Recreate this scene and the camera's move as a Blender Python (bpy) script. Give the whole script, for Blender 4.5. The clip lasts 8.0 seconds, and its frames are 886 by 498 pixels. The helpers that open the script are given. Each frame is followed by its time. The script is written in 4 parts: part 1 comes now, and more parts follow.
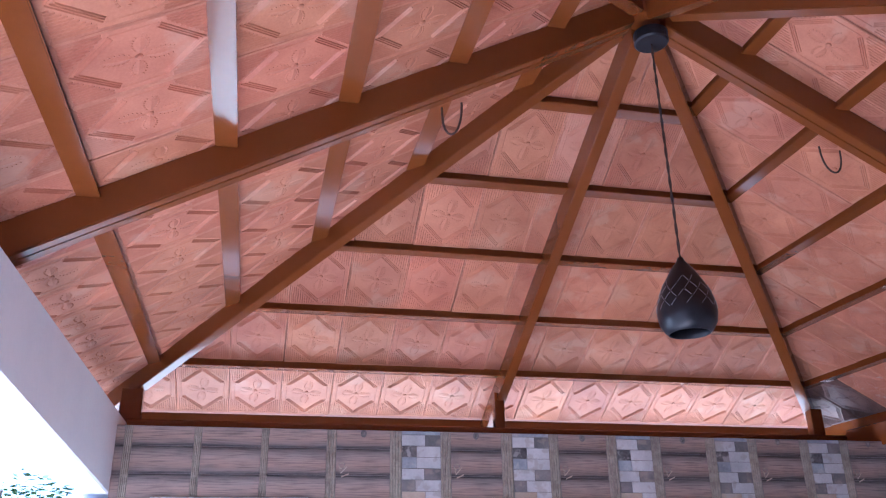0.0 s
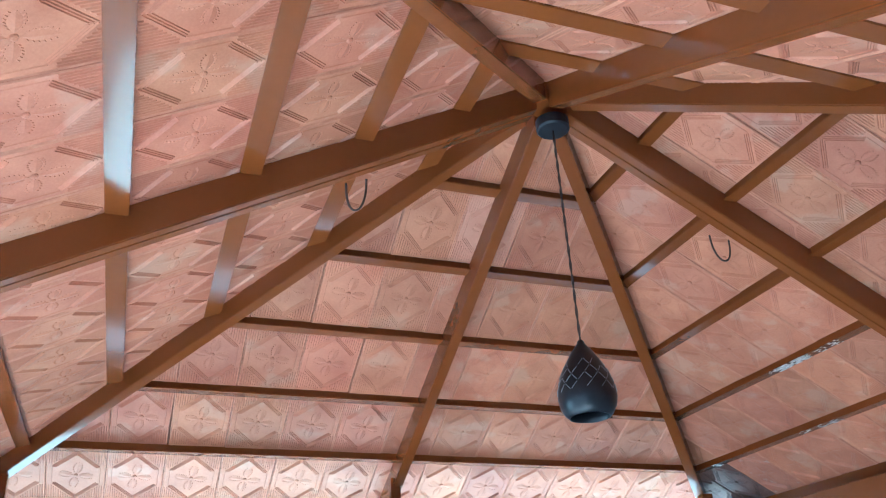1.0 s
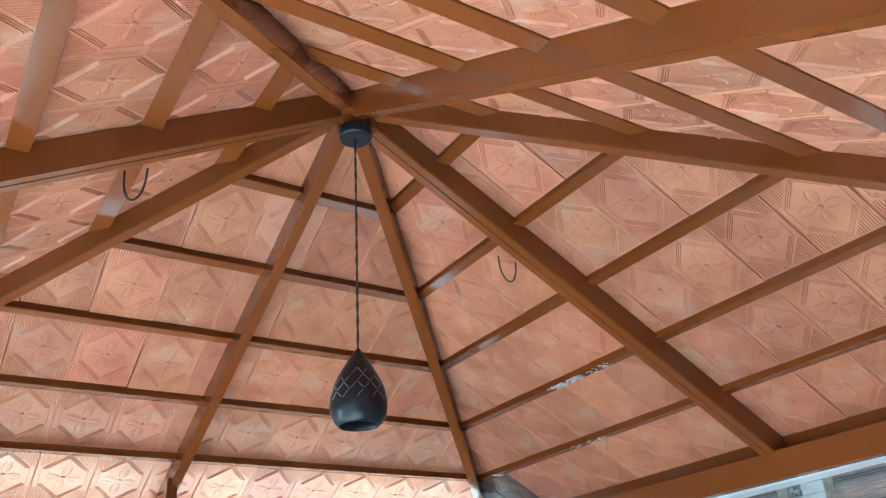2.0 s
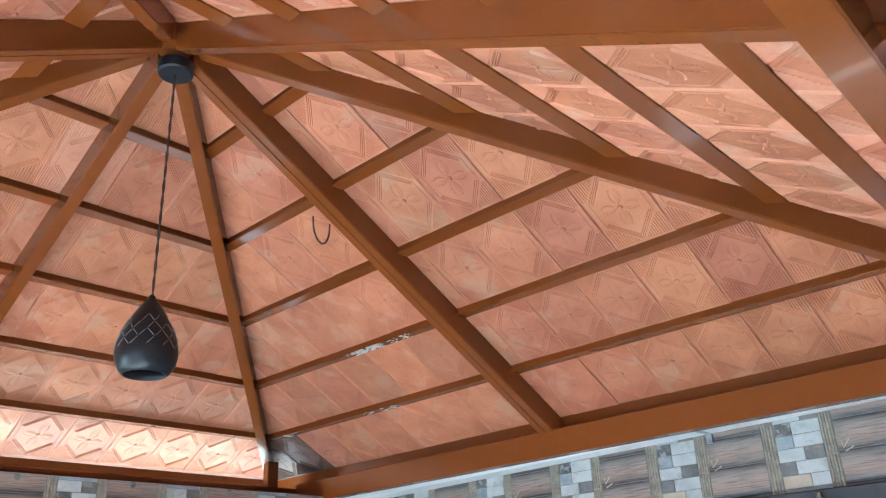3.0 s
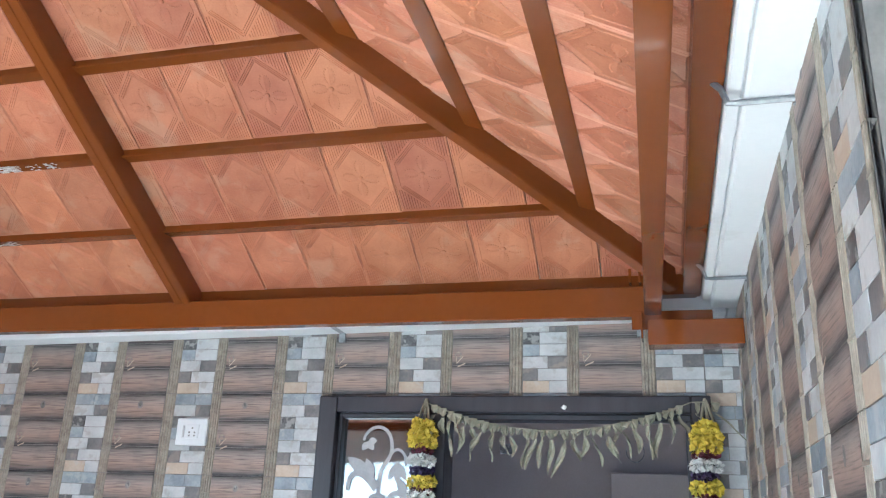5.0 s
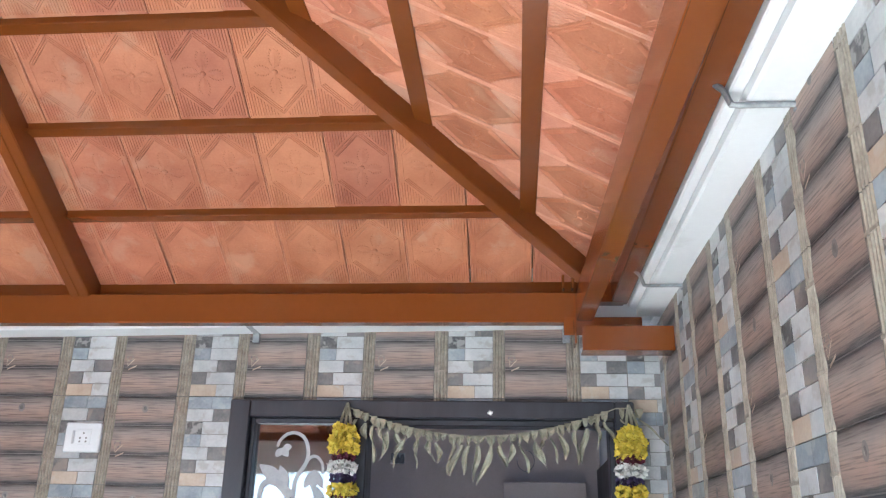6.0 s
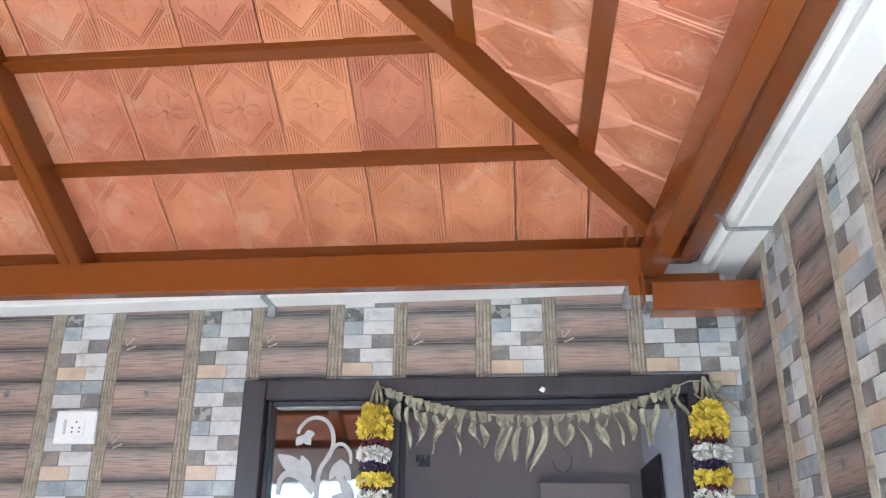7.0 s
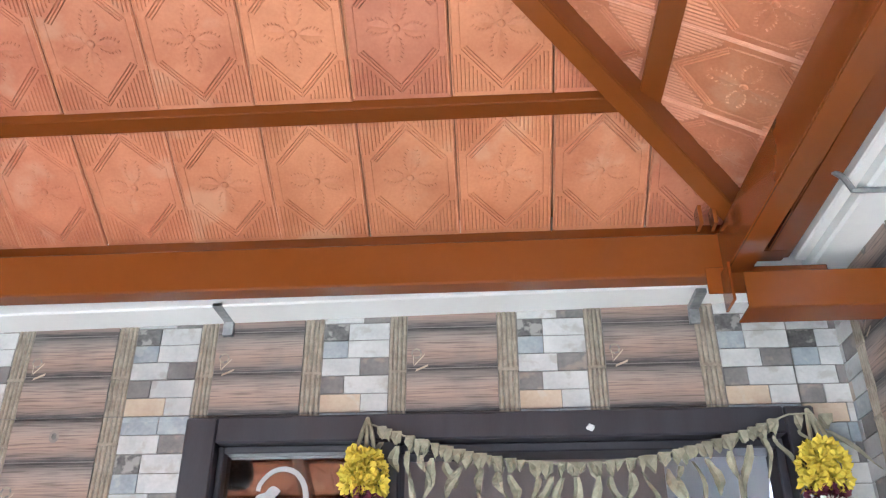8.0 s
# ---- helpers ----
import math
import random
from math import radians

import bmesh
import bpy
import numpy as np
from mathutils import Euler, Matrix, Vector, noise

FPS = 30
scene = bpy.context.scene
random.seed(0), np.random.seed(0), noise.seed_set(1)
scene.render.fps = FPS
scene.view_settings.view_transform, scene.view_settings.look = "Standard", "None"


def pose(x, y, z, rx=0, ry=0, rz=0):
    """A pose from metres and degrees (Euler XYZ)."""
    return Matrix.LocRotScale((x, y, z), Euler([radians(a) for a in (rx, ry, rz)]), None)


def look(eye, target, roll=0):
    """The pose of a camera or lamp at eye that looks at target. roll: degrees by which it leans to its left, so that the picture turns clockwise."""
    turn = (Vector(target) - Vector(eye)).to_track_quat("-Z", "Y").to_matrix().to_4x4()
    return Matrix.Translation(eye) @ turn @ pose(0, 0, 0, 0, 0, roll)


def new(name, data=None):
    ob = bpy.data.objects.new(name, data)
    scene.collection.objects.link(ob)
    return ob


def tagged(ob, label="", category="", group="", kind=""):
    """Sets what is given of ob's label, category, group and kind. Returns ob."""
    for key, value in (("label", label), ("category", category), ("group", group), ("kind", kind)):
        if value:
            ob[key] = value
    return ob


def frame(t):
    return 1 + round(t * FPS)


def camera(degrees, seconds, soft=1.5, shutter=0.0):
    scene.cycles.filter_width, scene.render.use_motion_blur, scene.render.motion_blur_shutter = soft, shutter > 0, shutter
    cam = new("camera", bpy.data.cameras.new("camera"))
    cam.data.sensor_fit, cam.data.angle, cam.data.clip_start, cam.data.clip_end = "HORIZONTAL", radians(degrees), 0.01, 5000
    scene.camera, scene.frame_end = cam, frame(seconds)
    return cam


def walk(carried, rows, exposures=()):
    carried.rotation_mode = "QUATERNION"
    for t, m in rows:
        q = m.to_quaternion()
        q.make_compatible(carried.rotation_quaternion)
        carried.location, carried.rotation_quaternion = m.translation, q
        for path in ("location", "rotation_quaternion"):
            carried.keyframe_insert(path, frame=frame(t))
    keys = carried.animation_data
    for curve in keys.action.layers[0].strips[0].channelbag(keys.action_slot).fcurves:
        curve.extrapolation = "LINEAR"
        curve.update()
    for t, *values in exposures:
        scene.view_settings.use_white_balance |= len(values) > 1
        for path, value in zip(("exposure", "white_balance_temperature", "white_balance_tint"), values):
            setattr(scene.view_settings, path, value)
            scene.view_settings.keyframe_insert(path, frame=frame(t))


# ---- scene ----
cam = camera(56.4, 8.0, soft=1.2)
PATH = [
    (0, (-2.957, -1.375, 1.827), (-2.542, 0.432, 2.578), -1.0),
    (0.5, (-2.974, -1.346, 1.834), (-2.478, 0.395, 2.685), -1.5),
    (1, (-2.955, -1.336, 1.839), (-2.323, 0.324, 2.759), -2.9),
    (1.5, (-2.886, -1.409, 1.845), (-2.083, 0.166, 2.78), -3.4),
    (3, (-2.829, -1.405, 1.843), (-1.48, -0.167, 2.649), -2.8),
    (3.5, (-2.857, -1.406, 1.834), (-1.35, -0.359, 2.628), -1.4),
    (4, (-2.9, -1.37, 1.821), (-1.224, -0.546, 2.536), -0.4),
    (4.5, (-2.835, -1.324, 1.785), (-1.096, -0.571, 2.424), 1.4),
    (5, (-2.833, -1.221, 1.703), (-1.009, -0.714, 2.348), 2.4),
    (6.5, (-2.702, -0.883, 1.659), (-0.83, -0.753, 2.352), 0.7),
    (7, (-2.408, -0.83, 1.621), (-0.554, -0.647, 2.348), 0.4),
    (7.5, (-2.106, -0.718, 1.66), (-0.278, -0.635, 2.467), -0.9),
    (8, (-1.782, -0.692, 1.616), (-0.022, -0.57, 2.558), 0.0),
]
# seconds, stops, kelvin, tint
EXPOSURES = [(0.0, 2.95, 4300, 31), (0.5, 3.14, 3760, 6), (1.0, 3.32, 3720, -3), (1.5, 3.35, 3870, -7), (3.0, 3.53, 4340, 2), (3.5, 3.48, 4360, 3), (4.0, 3.26, 4450, 11), (4.5, 3.23, 4510, 9), (5.0, 3.5, 4600, 8), (6.5, 3.55, 4830, 13), (7.0, 3.72, 4850, 12), (8.0, 3.8, 4920, 13)]
walk(cam, [(t, look(eye, target, roll)) for t, eye, target, roll in PATH], EXPOSURES)

# ---- world, sun, exposure ----
world = bpy.data.worlds.new("sky")
scene.world = world
world.use_nodes = True
wn = world.node_tree.nodes
sky = wn.new("ShaderNodeTexSky")
sky.sky_type = "NISHITA"
sky.sun_disc = False
SUN_EL, SUN_AZ = 54.0, 300.0      # elevation; compass bearing, north = +y
sky.sun_elevation = radians(SUN_EL)
sky.sun_rotation = radians(SUN_AZ)
wn["Background"].inputs["Strength"].default_value = 0.055
world.node_tree.links.new(sky.outputs[0], wn["Background"].inputs["Color"])
sun_data = bpy.data.lights.new("sun", "SUN")
sun_data.energy, sun_data.angle, sun_data.color = 5.0, radians(0.6), (1.0, 0.95, 0.87)
sun = new("sun", sun_data)
sx = math.sin(radians(SUN_AZ)) * math.cos(radians(SUN_EL))
sy = math.cos(radians(SUN_AZ)) * math.cos(radians(SUN_EL))
sun.matrix_world = look((sx * 30, sy * 30, math.sin(radians(SUN_EL)) * 30), (0, 0, 0))

# ---- materials ----


def material(name, dark, light, rough=0.5, scale=8.0, stretch=(1, 1, 1), bump=0.15, fine=120.0, vary=0.0, metal=0.0,
             spots=None, coat=0.0, spec=0.5):
    """A procedural surface: two colours mixed by a broad and a fine noise, optional pale spots, bump and a spread from piece to piece."""
    m = bpy.data.materials.new(name)
    m.use_nodes = True
    n, link = m.node_tree.nodes, m.node_tree.links.new
    shader = n["Principled BSDF"]
    co = n.new("ShaderNodeTexCoord")
    mp = n.new("ShaderNodeMapping")
    mp.inputs["Scale"].default_value = stretch
    link(co.outputs["Object"], mp.inputs["Vector"])
    info = n.new("ShaderNodeObjectInfo")
    shift = n.new("ShaderNodeVectorMath")
    shift.operation = "ADD"
    link(mp.outputs[0], shift.inputs[0])
    far = n.new("ShaderNodeMath")
    far.operation = "MULTIPLY"
    far.inputs[1].default_value = 37.0
    link(info.outputs["Random"], far.inputs[0])
    link(far.outputs[0], shift.inputs[1])
    broad = n.new("ShaderNodeTexNoise")
    broad.inputs["Scale"].default_value, broad.inputs["Detail"].default_value = scale, 6.0
    link(shift.outputs[0], broad.inputs["Vector"])
    grain = n.new("ShaderNodeTexNoise")
    grain.inputs["Scale"].default_value, grain.inputs["Detail"].default_value = fine, 3.0
    link(shift.outputs[0], grain.inputs["Vector"])
    both = n.new("ShaderNodeMath")
    both.operation = "MULTIPLY_ADD"
    both.inputs[1].default_value = 0.35
    link(grain.outputs["Fac"], both.inputs[0])
    link(broad.outputs["Fac"], both.inputs[2])
    ramp = n.new("ShaderNodeValToRGB")
    ramp.color_ramp.elements[0].position, ramp.color_ramp.elements[1].position = 0.45, 0.9
    ramp.color_ramp.elements[0].color, ramp.color_ramp.elements[1].color = (*dark, 1), (*light, 1)
    link(both.outputs[0], ramp.inputs["Fac"])
    colour = ramp.outputs["Color"]
    if spots:
        blot = n.new("ShaderNodeTexNoise")
        blot.inputs["Scale"].default_value, blot.inputs["Detail"].default_value = spots[0], 8.0
        link(shift.outputs[0], blot.inputs["Vector"])
        cut = n.new("ShaderNodeMapRange")
        cut.inputs["From Min"].default_value, cut.inputs["From Max"].default_value = spots[1], spots[1] + 0.07
        cut.inputs["To Max"].default_value = spots[3]
        link(blot.outputs["Fac"], cut.inputs["Value"])
        mix = n.new("ShaderNodeMix")
        mix.data_type = "RGBA"
        mix.inputs["B"].default_value = (*spots[2], 1)
        link(cut.outputs[0], mix.inputs["Factor"])
        link(colour, mix.inputs["A"])
        colour = mix.outputs["Result"]
    if vary:
        hsv = n.new("ShaderNodeHueSaturation")
        span = n.new("ShaderNodeMapRange")
        span.inputs["To Min"].default_value, span.inputs["To Max"].default_value = 1 - vary, 1 + vary
        link(info.outputs["Random"], span.inputs["Value"])
        link(span.outputs[0], hsv.inputs["Value"])
        drift = n.new("ShaderNodeMapRange")
        drift.inputs["To Min"].default_value, drift.inputs["To Max"].default_value = 0.5 - vary * 0.035, 0.5 + vary * 0.035
        swap = n.new("ShaderNodeMath")
        swap.operation = "FRACT"
        link(far.outputs[0], swap.inputs[0])
        link(swap.outputs[0], drift.inputs["Value"])
        link(drift.outputs[0], hsv.inputs["Hue"])
        link(colour, hsv.inputs["Color"])
        colour = hsv.outputs["Color"]
    link(colour, shader.inputs["Base Color"])
    rr = n.new("ShaderNodeMapRange")
    rr.inputs["To Min"].default_value, rr.inputs["To Max"].default_value = max(rough - 0.1, 0.03), min(rough + 0.12, 1.0)
    link(broad.outputs["Fac"], rr.inputs["Value"])
    link(rr.outputs[0], shader.inputs["Roughness"])
    shader.inputs["Metallic"].default_value = metal
    shader.inputs["Coat Weight"].default_value = coat
    shader.inputs["Specular IOR Level"].default_value = spec
    if bump:
        b = n.new("ShaderNodeBump")
        b.inputs["Strength"].default_value, b.inputs["Distance"].default_value = bump, 0.004
        link(both.outputs[0], b.inputs["Height"])
        link(b.outputs[0], shader.inputs["Normal"])
    return m


TERRACOTTA = material("terracotta", (0.345, 0.118, 0.054), (0.485, 0.200, 0.100), 0.58, 9, bump=0.25, fine=160, vary=0.14,
                      spots=(7.0, 0.57, (0.47, 0.265, 0.165), 0.5))
TERRACOTTA_LIMED = material("terracotta_lime_splashed", (0.330, 0.117, 0.062), (0.449, 0.194, 0.108), 0.55, 9, bump=0.25, fine=160,
                            spots=(16.0, 0.60, (0.4884, 0.4356, 0.396), 0.4))
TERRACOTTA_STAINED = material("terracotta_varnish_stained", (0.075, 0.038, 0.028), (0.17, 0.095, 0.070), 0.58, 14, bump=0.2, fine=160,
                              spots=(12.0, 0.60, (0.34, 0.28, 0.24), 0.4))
TERRACOTTA_PALE = material("terracotta_pale", (0.409, 0.170, 0.094), (0.495, 0.241, 0.148), 0.6, 9, bump=0.25, fine=160)
TERRACOTTA_RED = material("terracotta_hard_fired", (0.290, 0.097, 0.050), (0.403, 0.156, 0.082), 0.55, 9, bump=0.25, fine=160)
TERRACOTTA_ORANGE = material("terracotta_orange", (0.363, 0.132, 0.057), (0.482, 0.206, 0.098), 0.6, 9, bump=0.25, fine=160)
TERRACOTTA_RIM = material("terracotta_rim_highlight", (0.40, 0.158, 0.080), (0.53, 0.245, 0.135), 0.55, 30, bump=0.2, fine=160)
SILVER_PAINT = material("pale_paint_smear", (0.468, 0.45, 0.423), (0.666, 0.648, 0.63), 0.25, 40, stretch=(4, 1, 1), bump=0.3)
PAINT = material("brown_gloss_paint", (0.1575, 0.0434, 0.0063), (0.1834, 0.0518, 0.0077), 0.16, 3, bump=0.02, fine=40, spec=0.45, coat=0.15)
PLASTER = material("white_plaster", (0.688, 0.6966, 0.7052), (0.7482, 0.7568, 0.7568), 0.8, 4, bump=0.2, fine=60, spots=(3.0, 0.68, (0.387, 0.3612, 0.3268), 0.35))
# dark, so that the added blocking walls bounce little light
BLOCKER_PLASTER = material("blocker_brown", (0.13, 0.105, 0.09), (0.18, 0.15, 0.125), 0.85, 3, bump=0.1)
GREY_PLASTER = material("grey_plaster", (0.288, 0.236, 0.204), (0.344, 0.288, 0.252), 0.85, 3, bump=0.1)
GROUT = material("grey_grout", (0.1776, 0.1665, 0.1554), (0.2516, 0.2368, 0.2183), 0.9, 20)
ROPE = material("rope_print", (0.205, 0.175, 0.137), (0.365, 0.322, 0.255), 0.5, 30, stretch=(1, 1, 2))
STONE_WHITE = material("stone_white", (0.38, 0.3876, 0.3952), (0.5472, 0.5472, 0.5396), 0.4, 12, vary=0.12, spots=(20, 0.56, (0.3192, 0.285, 0.2508), 0.55))
STONE_GREY = material("stone_grey", (0.1036, 0.0999, 0.0999), (0.222, 0.2072, 0.1998), 0.45, 14, vary=0.12, spots=(18, 0.55, (0.296, 0.2516, 0.2072), 0.6))
STONE_BLUE = material("stone_blue", (0.19, 0.2204, 0.2508), (0.3572, 0.3876, 0.4104), 0.42, 16, vary=0.12, spots=(22, 0.57, (0.418, 0.418, 0.4028), 0.5))
STONE_PEACH = material("stone_peach", (0.3848, 0.296, 0.2146), (0.5032, 0.4144, 0.3182), 0.42, 14, vary=0.08, spots=(18, 0.58, (0.4588, 0.4218, 0.37), 0.6))
STONE_DARK = material("stone_dark", (0.048, 0.048, 0.048), (0.16, 0.152, 0.148), 0.45, 30, spots=(34, 0.52, (0.336, 0.328, 0.304), 0.75))
DOOR_WOOD = material("dark_door_wood", (0.0216, 0.0208, 0.0264), (0.0368, 0.0352, 0.0432), 0.38, 6, stretch=(4, 4, 0.6), bump=0.1)
BLACK_METAL = material("black_metal", (0.009, 0.009, 0.011), (0.018, 0.018, 0.022), 0.32, 20, bump=0.05, spec=0.3)
CORD = material("dark_cord", (0.03, 0.016, 0.012), (0.07, 0.035, 0.025), 0.7, 90, bump=0.4)
STEEL = material("galvanised_steel", (0.22, 0.23, 0.24), (0.40, 0.41, 0.42), 0.45, 30, metal=0.7, bump=0.1)
CONCRETE = material("concrete_floor", (0.60, 0.52, 0.38), (0.72, 0.64, 0.48), 0.8, 2)
BOUNCE_GROUND = material("pale_bounce_ground", (0.60, 0.60, 0.44), (0.69, 0.69, 0.52), 0.85, 1.5)
GROUND = material("dry_ground", (0.12, 0.11, 0.085), (0.19, 0.17, 0.13), 0.95, 0.4, fine=12, bump=0.3)
ROOFING = material("roof_sheet", (0.20, 0.08, 0.05), (0.28, 0.12, 0.08), 0.8, 5)
LEAF_DRY = material("dried_leaf", (0.156, 0.1482, 0.0975), (0.3588, 0.3432, 0.2574), 0.75, 25, bump=0.3)
YELLOW = material("yellow_petals", (0.592, 0.448, 0.024), (0.704, 0.592, 0.064), 0.6, 60)
WHITE_PETAL = material("white_petals", (0.595, 0.595, 0.561), (0.7225, 0.7225, 0.697), 0.6, 60)
MAROON = material("maroon_petals", (0.072, 0.008, 0.024), (0.136, 0.02, 0.048), 0.6, 60)
PURPLE = material("purple_petals", (0.028, 0.016, 0.06), (0.064, 0.04, 0.112), 0.6, 60)
FROST = material("frosted_etching", (0.32, 0.328, 0.336), (0.4, 0.408, 0.416), 0.7, 30)
DARK = material("dark_fitting", (0.012, 0.012, 0.014), (0.03, 0.03, 0.032), 0.5, 20)
BARK = material("bark", (0.10, 0.07, 0.05), (0.20, 0.15, 0.11), 0.9, 20, bump=0.5)
FOLIAGE = material("foliage", (0.035, 0.075, 0.02), (0.08, 0.14, 0.045), 0.6, 3, vary=0.1)
BEIGE = material("beige_render", (0.52, 0.44, 0.32), (0.62, 0.54, 0.41), 0.85, 2)
PLASTIC = material("white_plastic", (0.6364, 0.645, 0.6536), (0.688, 0.6966, 0.7052), 0.35, 20, bump=0.0)



def log_print(name):
    """Printed timber: each 0.1 m course goes from dark joint through grey to warm brown and back, crossed by grain streaks."""
    m = bpy.data.materials.new(name)
    m.use_nodes = True
    n, link = m.node_tree.nodes, m.node_tree.links.new
    shader = n["Principled BSDF"]
    co = n.new("ShaderNodeTexCoord")
    xyz = n.new("ShaderNodeSeparateXYZ")
    link(co.outputs["Object"], xyz.inputs[0])
    info = n.new("ShaderNodeObjectInfo")
    scaled = n.new("ShaderNodeMath")
    scaled.operation = "MULTIPLY"
    scaled.inputs[1].default_value = 10.0
    link(xyz.outputs["Y"], scaled.inputs[0])
    part_of = n.new("ShaderNodeMath")
    part_of.operation = "FRACT"
    link(scaled.outputs[0], part_of.inputs[0])
    mp = n.new("ShaderNodeMapping")
    mp.inputs["Scale"].default_value = (3.4, 74, 1)
    link(co.outputs["Object"], mp.inputs["Vector"])
    shift = n.new("ShaderNodeVectorMath")
    shift.operation = "ADD"
    link(mp.outputs[0], shift.inputs[0])
    link(info.outputs["Random"], shift.inputs[1])
    streak = n.new("ShaderNodeTexNoise")
    streak.inputs["Scale"].default_value, streak.inputs["Detail"].default_value = 2.6, 7.0
    streak.inputs["Roughness"].default_value = 0.8
    link(shift.outputs[0], streak.inputs["Vector"])
    cloud = n.new("ShaderNodeTexNoise")
    cloud.inputs["Scale"].default_value, cloud.inputs["Detail"].default_value = 9.0, 4.0
    link(co.outputs["Object"], cloud.inputs["Vector"])
    wob = n.new("ShaderNodeMath")
    wob.operation = "MULTIPLY_ADD"
    wob.inputs[1].default_value = 0.34
    link(streak.outputs["Fac"], wob.inputs[0])
    link(part_of.outputs[0], wob.inputs[2])
    low = n.new("ShaderNodeMath")
    low.operation = "SUBTRACT"
    low.inputs[1].default_value = 0.17
    link(wob.outputs[0], low.inputs[0])
    ramp = n.new("ShaderNodeValToRGB")
    e = ramp.color_ramp.elements
    e[0].position, e[0].color = 0.0, (0.0225, 0.0203, 0.021, 1)
    e[1].position, e[1].color = 1.0, (0.03, 0.0263, 0.0255, 1)
    for at, c in ((0.06, (0.075, 0.0638, 0.06)), (0.13, (0.188, 0.143, 0.124)), (0.34, (0.3, 0.214, 0.173)), (0.54, (0.323, 0.244, 0.203)), (0.72, (0.277, 0.232, 0.206)), (0.88, (0.18, 0.158, 0.146)), (0.96, (0.0825, 0.0735, 0.0713))):
        e.new(at).color = (*c, 1)
    link(low.outputs[0], ramp.inputs["Fac"])
    grey = n.new("ShaderNodeMix")
    grey.data_type = "RGBA"
    grey.inputs["B"].default_value = (0.143, 0.131, 0.128, 1)
    gf = n.new("ShaderNodeMapRange")
    gf.inputs["From Min"].default_value, gf.inputs["From Max"].default_value, gf.inputs["To Max"].default_value = 0.5, 0.75, 0.7
    link(cloud.outputs["Fac"], gf.inputs["Value"])
    link(gf.outputs[0], grey.inputs["Factor"])
    link(ramp.outputs["Color"], grey.inputs["A"])
    # thin dark checks and pale fibres along the grain
    mp2 = n.new("ShaderNodeMapping")
    link(shift.outputs[0], mp2.inputs["Vector"])
    mp2.inputs["Scale"].default_value = (0.7, 0.9, 1)
    check = n.new("ShaderNodeTexNoise")
    check.inputs["Scale"].default_value, check.inputs["Detail"].default_value = 4.5, 5.0
    link(mp2.outputs[0], check.inputs["Vector"])
    bands = n.new("ShaderNodeValToRGB")
    b0 = bands.color_ramp.elements
    b0[0].position, b0[0].color = 0.34, (0.34, 0.33, 0.33, 1)
    b0[1].position, b0[1].color = 0.70, (1.22, 1.20, 1.18, 1)
    b0.new(0.47).color = (0.92, 0.92, 0.92, 1)
    link(check.outputs["Fac"], bands.inputs["Fac"])
    grained = n.new("ShaderNodeMix")
    grained.data_type, grained.blend_type = "RGBA", "MULTIPLY"
    grained.inputs["Factor"].default_value = 0.72
    link(grey.outputs["Result"], grained.inputs["A"])
    link(bands.outputs["Color"], grained.inputs["B"])
    link(grained.outputs["Result"], shader.inputs["Base Color"])
    shader.inputs["Roughness"].default_value = 0.45
    b = n.new("ShaderNodeBump")
    b.inputs["Strength"].default_value, b.inputs["Distance"].default_value = 0.3, 0.002
    link(streak.outputs["Fac"], b.inputs["Height"])
    link(b.outputs[0], shader.inputs["Normal"])
    return m


LOG = log_print("log_print")


def glazing(name, tint, gloss):
    """Dark reflective film glass: partly mirror, partly clear."""
    m = bpy.data.materials.new(name)
    m.use_nodes = True
    n, link = m.node_tree.nodes, m.node_tree.links.new
    n.remove(n["Principled BSDF"])
    mirror = n.new("ShaderNodeBsdfGlossy")
    mirror.inputs["Roughness"].default_value = 0.03
    mirror.inputs["Color"].default_value = (0.9, 0.9, 0.9, 1)
    clear = n.new("ShaderNodeBsdfTransparent")
    clear.inputs["Color"].default_value = (*tint, 1)
    mix = n.new("ShaderNodeMixShader")
    mix.inputs["Fac"].default_value = gloss
    link(clear.outputs[0], mix.inputs[1])
    link(mirror.outputs[0], mix.inputs[2])
    link(mix.outputs[0], n["Material Output"].inputs["Surface"])
    return m


FILM_GLASS = glazing("film_glass", (0.30, 0.28, 0.27), 0.30)
DARK_GLASS = glazing("dark_window_glass", (0.06, 0.06, 0.06), 0.2)
CLEAR_GLASS = glazing("window_glass", (0.85, 0.9, 0.88), 0.10)

# ---- building helpers ----


def link_mesh(name, bm, mats, parent=None, smooth=False):
    me = bpy.data.meshes.new(name)
    bmesh.ops.recalc_face_normals(bm, faces=bm.faces)
    bm.to_mesh(me)
    bm.free()
    for m in mats if isinstance(mats, (list, tuple)) else [mats]:
        me.materials.append(m)
    if smooth:
        for p in me.polygons:
            p.use_smooth = True
    ob = new(name, me)
    ob.parent = parent
    return ob


def part(name, bm, mats, parent, label="", smooth=False):
    return tagged(link_mesh(name, bm, mats, parent, smooth), label)


def thing(name, label, category, group="", kind="", at=(0, 0, 0)):
    ob = new(name)
    ob.location = at
    ob.empty_display_size = 0.1
    return tagged(ob, label, category, group, kind)


